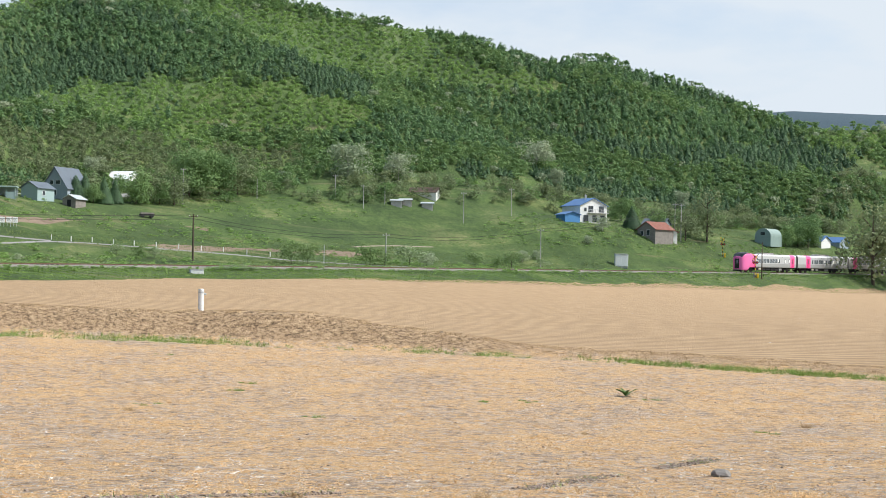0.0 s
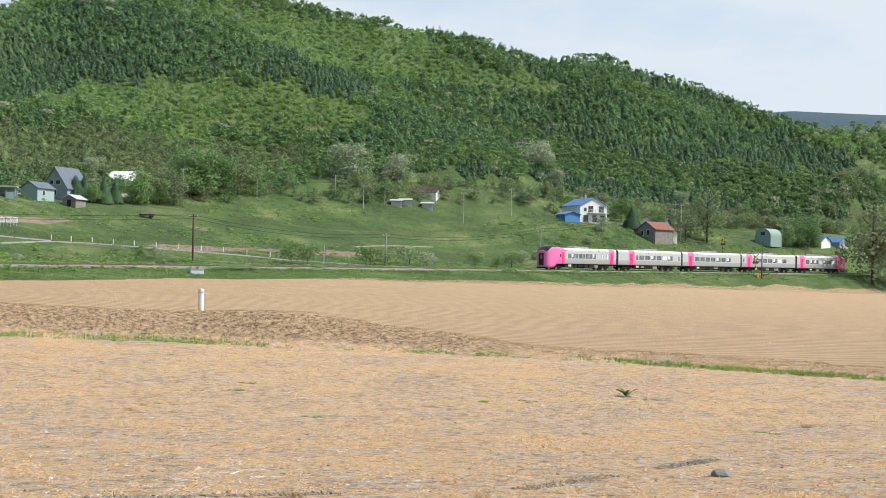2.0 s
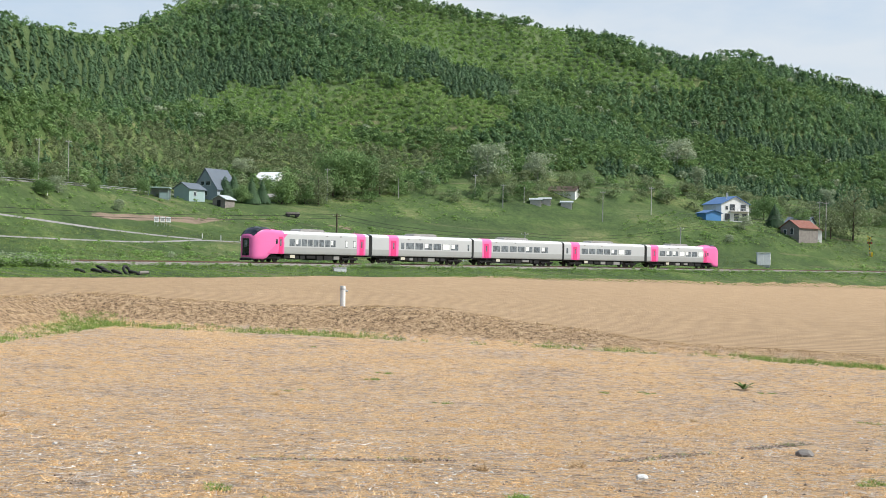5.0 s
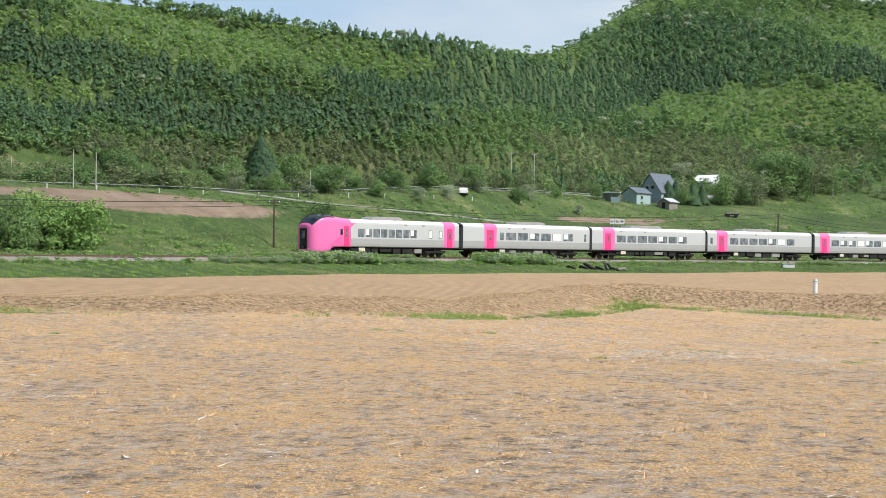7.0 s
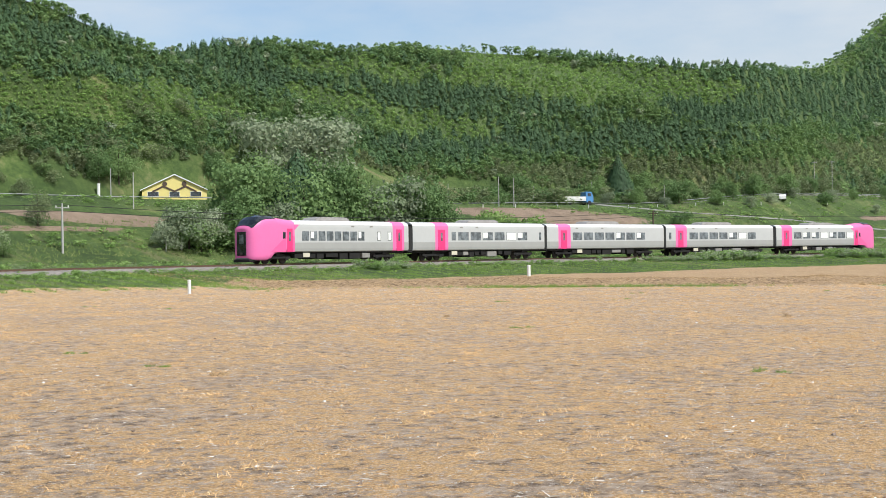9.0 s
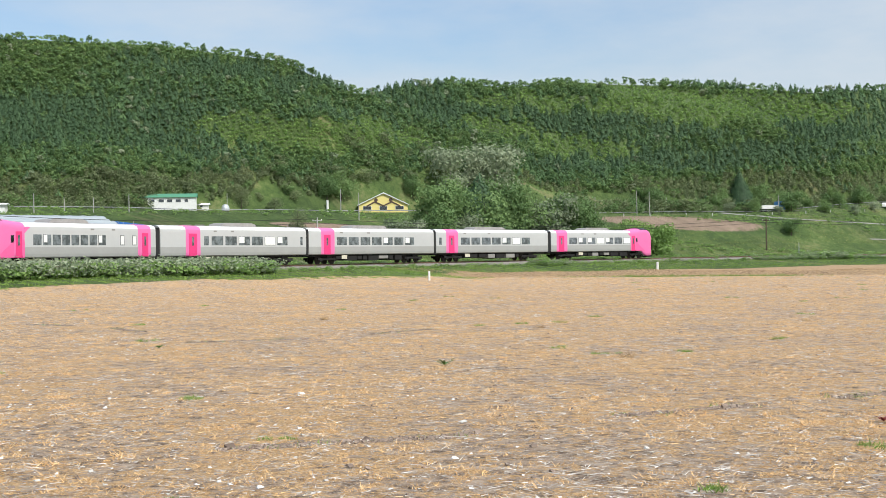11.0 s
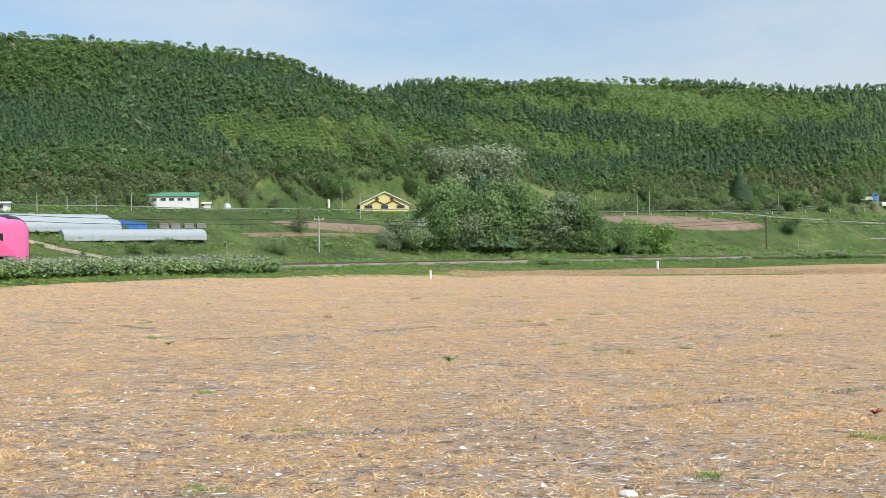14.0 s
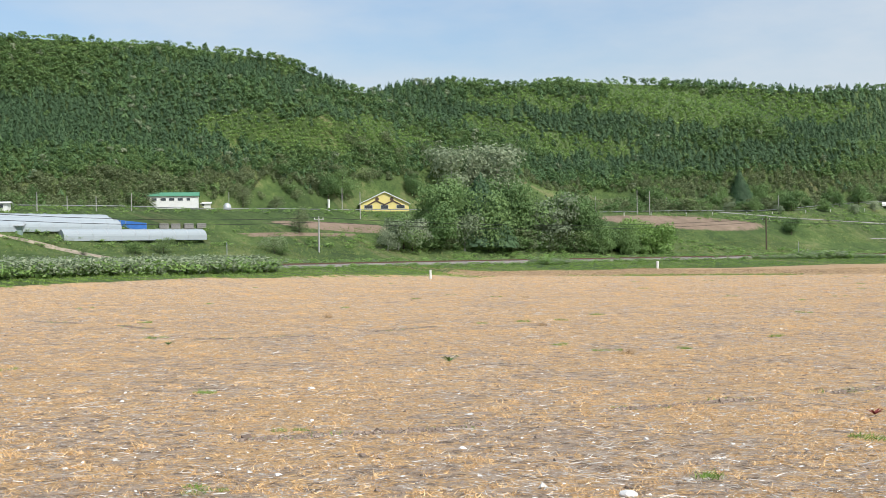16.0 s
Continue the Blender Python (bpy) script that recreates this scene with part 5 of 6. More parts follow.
house("blue_cottage", facing(331.0, 348.0, 60), 5.0, 6.0, 2.0, 3.4, WALL_WHITE, ROOF_BLUE, "small white cottage with a blue roof", [("l", 3.0, 0.8, 1.4, 0.8)])
house("blue_cottage", facing(340.6, 349.6, 60), 5.0, 7.0, 1.8, 3.2, WALL_GREY, ROOF_BLUE, "low grey cottage with a pale blue roof")
house("brown_roof_barn", facing(239.6, 410.1, 75), 5.0, 8.0, 1.9, 3.2, WALL_WHITE, ROOF_BROWN, "low barn with a dark brown roof", category="barn")
for xx, yy in ((222.8, 402.1), (229.7, 397.2), (226.0, 402.5)):
    house("white_shed", facing(xx, yy, 85), 2.2, 3.0, 1.6, 1.9, WALL_CREAM, ROOF_TIN, "small white storage shed in tall grass", category="shed", doors=[("f", 0, 0.8, 1.6)])
hall = house("yellow_hall", facing(-55.6, 351.2, 4, 0.9, eye=(0, 0)), 13.4, 4.0, 1.6, 4.7, WALL_YELLOW, ROOF_TIN, "low hall with a yellow gable and pale roof edge", [("f", -4.4, 0.3, 2.2, 0.9), ("f", 4.4, 0.3, 2.2, 0.9), ("f", 0, 0.2, 2.0, 1.0)], lift=5.0)
for sg in (-1, 1):
    part("gable_trim", poly_prism([(0, 4.72), (sg * 7.05, 1.42), (sg * 7.05, 1.62), (0, 4.98)], -0.42, -0.34), ROOF_WHITE, hall, "white board along the gable")
    part("zigzag_board", poly_prism([(0, 1.5), (sg * 2.3, 2.6), (sg * 4.6, 1.4), (sg * 4.6, 1.0), (sg * 2.3, 2.2), (0, 1.1)], -0.12, -0.04), ROOF_BROWN, hall, "dark zigzag board over the windows")
    part("round_sign", rod((sg * 2.0, -0.02, 2.9), (sg * 2.0, -0.10, 2.9), 0.5, 0.5, 16), ROOF_BROWN, hall)
whh = house("white_hall", facing(-103.8, 337.7, 87, 1.6, eye=(0, 0)), 4.0, 16.5, 2.6, 3.4, WALL_WHITE, ROOF_GREEN, "long white building with a green roof", [("l", 2.5, 1.3, 0.9, 0.7), ("l", 4.6, 1.3, 1.3, 0.7), ("l", 6.8, 1.3, 1.3, 0.7), ("l", 9.0, 1.3, 1.3, 0.7), ("l", 11.4, 1.3, 1.3, 0.7), ("l", 13.8, 1.3, 1.3, 0.7)], lift=5.0)
house("white_cabin", facing(-106.0, 356.4, 85, eye=(0, 0)), 2.4, 4.6, 1.2, 1.5, WALL_WHITE, ROOF_WHITE, "low white cabin beside the long building", [("l", 2.0, 0.5, 0.8, 0.5)], category="cabin")
house("white_cabin", facing(-101.5, 218.9, 80, eye=(0, 0)), 2.6, 5.2, 1.3, 1.45, WALL_WHITE, ROOF_WHITE, "white site cabin beside the valley road", [("l", 1.3, 0.5, 0.9, 0.6), ("l", 3.6, 0.5, 0.9, 0.6)], category="cabin")
dm = thing("dome_tent", facing(-101.6, 357.7, 0, eye=(0, 0)), "small silvery dome tent", "tent")
bm = bmesh.new()
bmesh.ops.create_icosphere(bm, subdivisions=3, radius=1.2)
bmesh.ops.delete(bm, geom=[v for v in bm.verts if v.co.z < -0.4], context="VERTS")
bmesh.ops.scale(bm, vec=(1, 1, 1.3), verts=bm.verts)
part("shell", bm, ROOF_TIN, dm)
house("dark_hut", facing(-20.7, 397.1, 40), 3.6, 4.0, 1.3, 2.2, ROOF_BROWN, ROOF_BROWN, "dark brown hut at the forest edge", category="hut")
house("teal_shed", facing(-79.8, 176.4, 80, eye=(0, 0)), 2.0, 4.2, 1.0, 1.25, WALL_GREEN, ROOF_TIN, "low teal shed by the greenhouses", [("l", 2.2, 0.35, 1.6, 0.45)], category="shed")

# plastic tunnels
m_, nt_, p_ = node_mat("milky_film", 0.25)
p_.inputs["Base Color"].default_value = (0.40, 0.45, 0.48, 1)
p_.inputs["Transmission Weight"].default_value = 0.12
bump_of(nt_, p_, noise_of(nt_, 3.0, 4, 0.6, nt_.nodes.new("ShaderNodeTexCoord").outputs["Object"]), 0.4, 0.1)
FILM = m_
BLUE_NET = surface("blue_net", (0.05, 0.17, 0.48), 0.7, 0, 0.2, 1.5)


def tunnel(x0, y0, x1, y1, rad, ht, label):
    a, b = Vector((x0, y0, ground_z(x0, y0))), Vector((x1, y1, ground_z(x1, y1)))
    ln = (b - a).length
    h = math.atan2(b.y - a.y, b.x - a.x)
    e = thing("greenhouse_tunnel", Matrix.Translation((a + b) / 2) @ Matrix.Rotation(h, 4, "Z") @ Matrix.Rotation(-math.asin((b.z - a.z) / ln), 4, "Y"), label, "greenhouse", "plastic tunnels")
    prof = [(rad * math.cos(math.pi * k / 14), ht * math.sin(math.pi * k / 14) ** 0.8 - 0.25 * (k in (0, 14))) for k in range(15)]
    n = max(2, int(ln / 1.2))
    bm = bmesh.new()
    rings = [[bm.verts.new((-ln / 2 + ln * i / n, y, z * (1.0 if i % 2 == 0 else 0.975))) for y, z in prof] for i in range(n + 1)]
    for ra, rb in zip(rings, rings[1:]):
        for k in range(14):
            bm.faces.new((ra[k], rb[k], rb[k + 1], ra[k + 1]))
    bm.faces.new(rings[0])
    bm.faces.new(rings[-1][::-1])
    bmesh.ops.recalc_face_normals(bm, faces=bm.faces)
    part("film", bm, FILM, e)
    for i in range(0, n + 1, 2):
        bm = bmesh.new()
        xx = -ln / 2 + ln * i / n
        for (ya, za), (yb, zb) in zip(prof, prof[1:]):
            add_rod(bm, (xx, ya * 1.01, za + 0.02), (xx, yb * 1.01, zb + 0.02), 0.025, 0.025, 4)
        part("hoop", bm, GALV, e)
    return e


tunnel(-73.0, 172.6, -59.4, 194.6, 1.3, 1.45, "low milky plastic greenhouse tunnel on grass")
tunnel(-84.4, 175.2, -73.2, 194.8, 1.5, 1.55, "grey-white plastic greenhouse tunnel in a row")
tunnel(-87.2, 178.2, -75.4, 198.0, 1.5, 1.6, "grey-white plastic greenhouse tunnel in a row")
tunnel(-90.0, 181.4, -77.4, 201.4, 1.5, 1.65, "long plastic greenhouse tunnel with a bluish end")
nf = thing("net_fence", facing(-71.8, 198.0, 0, eye=(0, 0)), "bright blue netting round a plot", "fence")
for k in range(7):
    part("post", rod((-2.4 + k * 0.8, 0.1 * k, -0.3), (-2.4 + k * 0.8, 0.1 * k, 1.6 - 0.1 * k), 0.03, 0.03, 5), GALV, nf)
part("net", poly_prism([(-2.4, -0.2), (2.4, -0.2), (2.4, 1.0), (-2.4, 1.6)], 0.2, 0.24), BLUE_NET, nf)

# ---- poles, wires, roads ----
def pole(x, y, h, mat, label, arm=True, r=0.13, lamp=False, eye=(20, 60)):
    e = thing("utility_pole", facing(x, y, 0, eye=eye), label, "pole", "utility poles")
    part("shaft", rod((0, 0, -0.4), (0, 0, h), r, r * 0.65, 9), mat, e)
    if arm:
        part("crossarm", box(-0.7, 0.7, -0.05, 0.05, h - 0.5, h - 0.38, 0.01), mat, e)
        for xx in (-0.6, 0.0, 0.6):
            part("insulator", rod((xx, 0, h - 0.38), (xx, 0, h - 0.18), 0.05, 0.035, 7), WHITE_PAINT, e)
    if lamp:
        part("lamp_arm", rod((0, 0, h - 0.1), (1.2, 0, h + 0.1), 0.04, 0.03, 6), GALV, e)
        part("lamp_head", box(1.0, 1.6, -0.1, 0.1, h + 0.03, h + 0.15, 0.02), GALV, e)
    return settled(Matrix.Translation((x, y, ground_z(x, y) + h - 0.15))).translation


LINE = [pole(-92, 120, 6.0, CONCRETE, "grey pole along the railway"), pole(-37.5, 178.1, 5.0, CONCRETE, "pale grey pole beyond the rails"), pole(31.8, 240.4, 5.8, WOOD_POLE, "dark tarred wooden pole beyond the rails", r=0.16),
        pole(116.4, 288.7, 7.3, WOOD_POLE, "dark tarred wooden pole beyond the rails", r=0.17), pole(167.5, 316.3, 5.8, CONCRETE, "pale grey pole on the meadow"), pole(203.5, 313.9, 8.2, CONCRETE, "pale grey pole beyond the rails"), pole(265.6, 337.8, 9.4, CONCRETE, "grey pole near the level crossing")]
for x, y, h in ((164.1, 413.9, 9.4), (189.8, 424.7, 5.5), (211.8, 420.4, 6.7), (211.2, 403.1, 6.5), (220.2, 407.1, 4.5), (227.0, 378.1, 8.1), (242.2, 377.9, 7.4), (267.9, 342.5, 9.0), (99.5, 420, 9.0), (104.5, 421, 9.5)):
    pole(x, y, h, CONCRETE, "grey concrete pole among the farms", arm=h > 6, r=0.11)
for x, y, h in ((237.0, 283.7, 7.4), (286.9, 291.1, 13.0)):
    pole(x, y, h, WOOD_POLE if h < 9 else CONCRETE, "pole at the level crossing", arm=False)
for x, y, h in ((-46.6, 262.4, 5.6), (-56.9, 296.6, 5.3), (15.4, 337.1, 6.0), (-98.8, 224.2, 3.4), (-96.1, 231.3, 2.8), (-93.1, 237.9, 2.8), (-89.2, 246.3, 3.5), (-101.0, 357.5, 4.8), (1.9, 394.5, 4.5), (24.8, 423.3, 4.4), (42.1, 440.0, 5.8), (52.0, 367.3, 4.5), (12.2, 335.8, 6.2)):
    pole(x, y, h, CONCRETE, "grey pole beside the valley road", arm=False, r=0.10, lamp=False)
for a, b in zip(LINE, LINE[1:]):
    for off in (0.0, -0.55):
        cu = bpy.data.curves.new("cable", "CURVE")
        cu.dimensions, cu.bevel_depth, cu.bevel_resolution = "3D", 0.03, 1
        sp = cu.splines.new("POLY")
        sp.points.add(12)
        for t, q in zip(range(13), sp.points):
            q.co = (*(a.lerp(b, t / 12) + Vector((0, 0, off - 4 * 1.1 * (t / 12) * (1 - t / 12)))), 1)
        cu.materials.append(RUBBER)
        tagged(new("cable", cu), "black overhead cable sagging between poles", "cable", "overhead cables")

ROAD_MAT = surface("worn_road", (0.27, 0.26, 0.25), 0.9, 0, 0.25, 0.7)
DIRT_MAT = surface("dirt_track", (0.33, 0.28, 0.215), 0.95, 0, 0.35, 0.9)


def strip(name, pts, width, mat, label):
    """A track laid over the land through the points given."""
    p = np.array(pts, float)
    d = np.concatenate([[0], np.cumsum(np.hypot(*np.diff(p, axis=0).T))])
    t = np.arange(0, d[-1], 1.5)
    x, y = np.interp(t, d, p[:, 0]), np.interp(t, d, p[:, 1])
    ker = np.ones(9) / 9
    if len(t) > 20:
        x[4:-4], y[4:-4] = np.convolve(x, ker, "valid"), np.convolve(y, ker, "valid")
    h = np.arctan2(np.gradient(y), np.gradient(x))
    off = np.linspace(-width / 2, width / 2, 5)
    vx, vy = x[:, None] - np.sin(h)[:, None] * off, y[:, None] + np.cos(h)[:, None] * off
    vz = height(vx.ravel(), vy.ravel()).reshape(vx.shape) + np.array([-0.05, 0.07, 0.09, 0.07, -0.05])
    i, j = np.meshgrid(np.arange(len(t) - 1), np.arange(4), indexing="ij")
    f = np.stack([i * 5 + j, (i + 1) * 5 + j, (i + 1) * 5 + j + 1, i * 5 + j + 1], -1).reshape(-1, 4)
    return tagged(new(name, mesh_from(name, settle(np.stack([vx, vy, vz], -1).reshape(-1, 3)), f, mat, smooth_it=True)), label, "road", kind="structure")


def offset_line(n, s0, s1, step=10):
    ks = [int((s + 700) / 2) for s in np.arange(s0, s1 + 1, step)]
    return [(TX[k] - math.cos(TH[k]) * n, TY[k] + math.sin(TH[k]) * n) for k in ks]


strip("road", offset_line(150, -240, 150), 5.0, ROAD_MAT, "grey valley road at the foot of the hills")
strip("farm_track", [(60, 290), (90.5, 302.4), (101.7, 312.8), (115.6, 311.5), (132.1, 311.4), (139.8, 308.4), (148.7, 300.5), (153.6, 294.9), (175, 296), (200, 303)], 1.8, ROAD_MAT, "narrow pale farm track along the meadow")
strip("dirt_path", [(176, 345), (184, 350), (191.7, 353.1), (203.2, 354.3)], 1.8, DIRT_MAT, "bare dirt path up the meadow")
strip("dirt_path", [(-84, 172), (-76.5, 169.0), (-72.1, 166.0), (-66.2, 159.3), (-59.2, 149.2), (-54, 143)], 2.6, DIRT_MAT, "pale dirt path from the greenhouses to the rails")
strip("farm_track", [(31.2, 397), (37.8, 353.7), (48, 338), (62, 330), (80, 322), (101.7, 312.8)], 2.8, ROAD_MAT, "grey farm lane down to the meadow")

RAILING = surface("guard_rail_white", (0.30, 0.31, 0.31), 0.5, 0.2, 0.1, 1.0)
gr_pts = offset_line(146.5, -230, 120, 4)
gr = thing("guard_rail", Matrix(), "white guard rail along the valley road", "guard rail")
gr_at = settle(np.array([(x, y, ground_z(x, y)) for x, y in gr_pts]))
bm = bmesh.new()
for (xa, ya, za), (xb, yb, zb) in zip(gr_at, gr_at[1:]):
    add_rod(bm, (xa, ya, za + 0.42), (xb, yb, zb + 0.42), 0.06, 0.06, 4)
part("beam", bm, RAILING, gr)
for xa, ya, za in gr_at:
    part("post", rod((xa, ya + 0.1, za - 0.2), (xa, ya + 0.1, za + 0.48), 0.04, 0.04, 6), RAILING, gr)


def small_post(x, y, h, r, label, mat, name="marker_post", cap=None, group=""):
    e = thing(name, facing(x, y, 0), label, "post", group)
    part("shaft", rod((0, 0, -0.3), (0, 0, h), r, r, 14), mat, e)
    part("cap", rod((0, 0, h), (0, 0, h + 0.06), r * 1.12, r * 0.9, 14), cap or mat, e)
    return e


for x, y in ((102.2, 314.2), (105.1, 312.8), (108.8, 313.2), (112.3, 312.6), (115.9, 312.4), (119.9, 312.5), (124.2, 313.0), (128.4, 312.9), (132.6, 312.8), (136.4, 311.1), (140.4, 309.8)):
    small_post(x, y + 1.6, 0.8, 0.085, "white delineator post beside the farm track", WHITE_PAINT, "delineator_post", group="delineators")
for k, (x, y) in enumerate(offset_line(112, 0, 70, 7)):
    small_post(x, y, 0.7, 0.08, "white delineator post along the farm lane", WHITE_PAINT, "delineator_post", group="delineators")
pp = small_post(69.2, 170.7, 1.42, 0.17, "white standpipe with grey steel cap on the bank", WHITE_PAINT, "standpipe", GALV)
part("clamp_band", rod((0, 0, 1.22), (0, 0, 1.32), 0.19, 0.19, 14), GALV, pp)
part("outlet", rod((0.13, 0, 1.18), (0.32, 0, 1.15), 0.065, 0.065, 8), GALV, pp)
small_post(74.0, 151.5, 0.4, 0.10, "short dark stub pipe in the bank", UNIT_GREY, "stub_pipe")
small_post(7.6, 149, 1.1, 0.14, "white marker post on the bank", WHITE_PAINT, group="field markers")
small_post(-15.5, 126.0, 0.85, 0.11, "white marker post on the bank", WHITE_PAINT, group="field markers")
small_post(144.7, 298.7, 3.2, 0.06, "thin grey signal post beyond the rails", GALV, "signal_post")
small_post(-46.4, 163.0, 1.6, 0.05, "thin grey post with a white plate", GALV, "sign_post")
small_post(32.9, 210.9, 2.3, 0.05, "thin grey post before the rails", GALV, "sign_post")
small_post(-74.6, 368.5, 3.0, 0.35, "stout cream gate pillar by the road", WALL_WHITE, "pillar")

cv = thing("concrete_cover", facing(96.0, 237.1, 8), "white concrete box on the verge", "box")
part("base", box(-0.75, 0.75, -0.5, 0.5, -0.2, 0.42, 0.04), WHITE_PAINT, cv)
part("slab", box(-0.8, 0.8, -0.55, 0.55, 0.42, 0.5, 0.02), CONCRETE, cv)
wb = thing("signal_cabinet", facing(221.7, 309.4, 10), "white steel signal cabinet beyond the rails", "cabinet")
part("body", box(-1.4, 1.4, -0.6, 0.6, 0.1, 2.7, 0.05), WHITE_PAINT, wb)
part("roof", box(-1.5, 1.5, -0.7, 0.7, 2.7, 2.82, 0.03), GALV, wb)
part("plinth", box(-1.3, 1.3, -0.55, 0.55, -0.3, 0.1), CONCRETE, wb)
for sx in (-0.7, 0.7):
    part("cabinet_door", box(sx - 0.65, sx + 0.65, -0.63, -0.58, 0.2, 2.6, 0.02), WHITE_PAINT, wb)
YEL = surface("signal_yellow", (0.75, 0.50, 0.03), 0.5, 0, 0.1, 2.0)
RED = surface("signal_red", (0.55, 0.03, 0.02), 0.35, 0, 0.1, 2.0)


def crossing_signal(x, y, label):
    e = thing("crossing_signal", facing(x, y, 12), label, "crossing signal", "crossing signals")
    for k in range(9):
        part("pole_band", rod((0, 0, 0.45 * k - 0.3), (0, 0, 0.45 * k + 0.15), 0.09, 0.09, 8), YEL if k % 2 == 0 else BLACK, e)
    for ang in (-1, 1):
        bm = bmesh.new()
        for k in range(4):
            add_box(bm, -0.8 + 0.4 * k, -0.4 + 0.4 * k, -0.14, -0.10, -0.09, 0.09, 0, k % 2)
        bmesh.ops.transform(bm, matrix=Matrix.Translation((0, 0, 4.2)) @ Matrix.Rotation(ang * 0.75, 4, "Y"), verts=bm.verts)
        part("crossbuck", bm, [YEL, BLACK], e, "yellow and black warning board")
    for sx in (-0.35, 0.35):
        d = part("lamp_disc", rod((sx, -0.10, 3.1), (sx, -0.16, 3.1), 0.26, 0.26, 16), BLACK, e)
        part("lens", rod((sx, -0.16, 3.1), (sx, -0.22, 3.1), 0.14, 0.12, 14), RED, d, "red warning lens")
    part("control_box", box(-0.3, 0.3, 0.1, 0.4, 0.0, 1.0, 0.03), GALV, e)
    part("boom_box", box(0.3, 0.7, -0.2, 0.2, -0.1, 0.9, 0.03), YEL, e, "yellow barrier machine")
    return e


crossing_signal(235.4, 284.0, "level crossing signal with yellow and black crossbuck")
crossing_signal(265.5, 323.2, "level crossing signal beyond the rails")
for x, y in ((98.6, 332.3), (100.0, 333.5), (101.2, 334.2)):
    e = thing("notice_sign", facing(x, y, 5), "white notice board on two posts", "sign", "white signs")
    for sx in (-0.28, 0.28):
        part("post", box(sx - 0.03, sx + 0.03, 0, 0.06, -0.3, 0.8), GALV, e)
    part("board", box(-0.45, 0.45, -0.04, 0.0, 0.7, 1.7, 0.01), WHITE_PAINT, e)
    for k in range(3):
        part("dark_bar", box(-0.3, 0.3 - 0.1 * k, -0.05, -0.04, 0.95 + 0.22 * k, 1.05 + 0.22 * k), UNIT_GREY, e)
tr = thing("farm_trailer", facing(139.8, 373.4, 10), "dark flat farm trailer on the meadow", "trailer")
part("bed", box(-1.6, 1.6, -0.7, 0.7, 0.5, 0.75, 0.03), BLACK, tr)
part("rack", box(-1.5, 1.5, -0.6, 0.6, 0.75, 1.1, 0.02), WALL_WOOD, tr)
for sx in (-1.0, 1.0):
    for sy in (-0.75, 0.75):
        part("wheel", rod((sx, sy - 0.1, 0.32), (sx, sy + 0.1, 0.32), 0.34, 0.34, 14), RUBBER, tr)
for k, (x, y) in enumerate(((-68.6, 204.3), (-67.2, 206.0), (-65.6, 208.0), (-64.0, 209.8))):
    e = thing("crate_stack", facing(x, y, 5, eye=(0, 0)), "dark stacked crates beside the field", "crates", "crate stacks")
    for q in range(3):
        part("crate", box(-0.75, 0.75, -0.5, 0.5, 0.3 * q, 0.3 * q + 0.26, 0.02), UNIT_GREY, e)


def tyre(x, y, z, tilt, r=0.42):
    e = thing("tyre", pose(x, y, z, tilt, 20, 30), "discarded black tyre on the verge", "tyre", "tyre heap")
    bm = bmesh.new()
    seg, ring = 18, 8
    vs = [[bm.verts.new(((r + 0.14 * math.cos(b)) * math.cos(a), (r + 0.14 * math.cos(b)) * math.sin(a), 0.13 * math.sin(b))) for b in (6.283 * j / ring for j in range(ring))] for a in (6.283 * i / seg for i in range(seg))]
    for i in range(seg):
        for j in range(ring):
            bm.faces.new((vs[i][j], vs[(i + 1) % seg][j], vs[(i + 1) % seg][(j + 1) % ring], vs[i][(j + 1) % ring]))
    part("tread", bm, RUBBER, e)


for x, y, q, tl in ((63.6, 217.4, 0.12, 0), (64.6, 217.6, 0.12, 5), (64.2, 217.9, 0.38, 12), (65.6, 217.9, 0.14, 8), (66.6, 218.2, 0.35, 60), (67.3, 218.2, 0.14, 0), (61.8, 215.8, 0.12, 0)):
    tyre(x, y, ground_z(x, y) + q, tl)
part("log", rod((0, 0, 0.15), (0.9, 0.1, 0.2), 0.18, 0.16, 10), WALL_WOOD, thing("sawn_log", pose(67.9, 218.6, ground_z(67.9, 218.6)), "sawn log with a pale orange end", "log"))

# ---- the small truck on the valley road ----
ROAD_T = ((0, -130.0), (6, -18.0), (7, 1.5), (8, 21.0), (9, 36.0), (10, 45.0), (12.5, 64.0), (16, 92.0))


def on_road(t):
    s = float(np.interp(t, [a for a, _ in ROAD_T], [b for _, b in ROAD_T]))
    k = (s + 700) / 2
    x0, y0 = np.interp(s, TS, TX) - math.cos(np.interp(s, TS, TH)) * 151, np.interp(s, TS, TY) + math.sin(np.interp(s, TS, TH)) * 151
    h = float(np.interp(s, TS, TH))
    return settled(pose(x0, y0, ground_z(x0, y0) + 0.08, 0, 0, 90 - math.degrees(h)))


TRUCK = thing("flatbed_truck", Matrix(), "small white flatbed truck with a blue load", "truck")
part("cab", poly_prism([(1.2, 0.45), (2.5, 0.45), (2.5, 1.3), (2.2, 2.0), (1.3, 2.05), (1.2, 1.9)], -0.85, 0.85), WALL_BLUE, TRUCK, "blue cab of the truck")
part("cab_window", box(1.5, 2.15, -0.88, 0.88, 1.35, 1.85, 0.02), GLASS, TRUCK)
part("flatbed", box(-2.5, 1.15, -0.9, 0.9, 0.65, 0.85, 0.02), WHITE_PAINT, TRUCK)
part("sideboard", box(-2.5, 1.15, -0.92, -0.88, 0.85, 1.3, 0.01), WHITE_PAINT, TRUCK)
part("sideboard", box(-2.5, 1.15, 0.88, 0.92, 0.85, 1.3, 0.01), WHITE_PAINT, TRUCK)
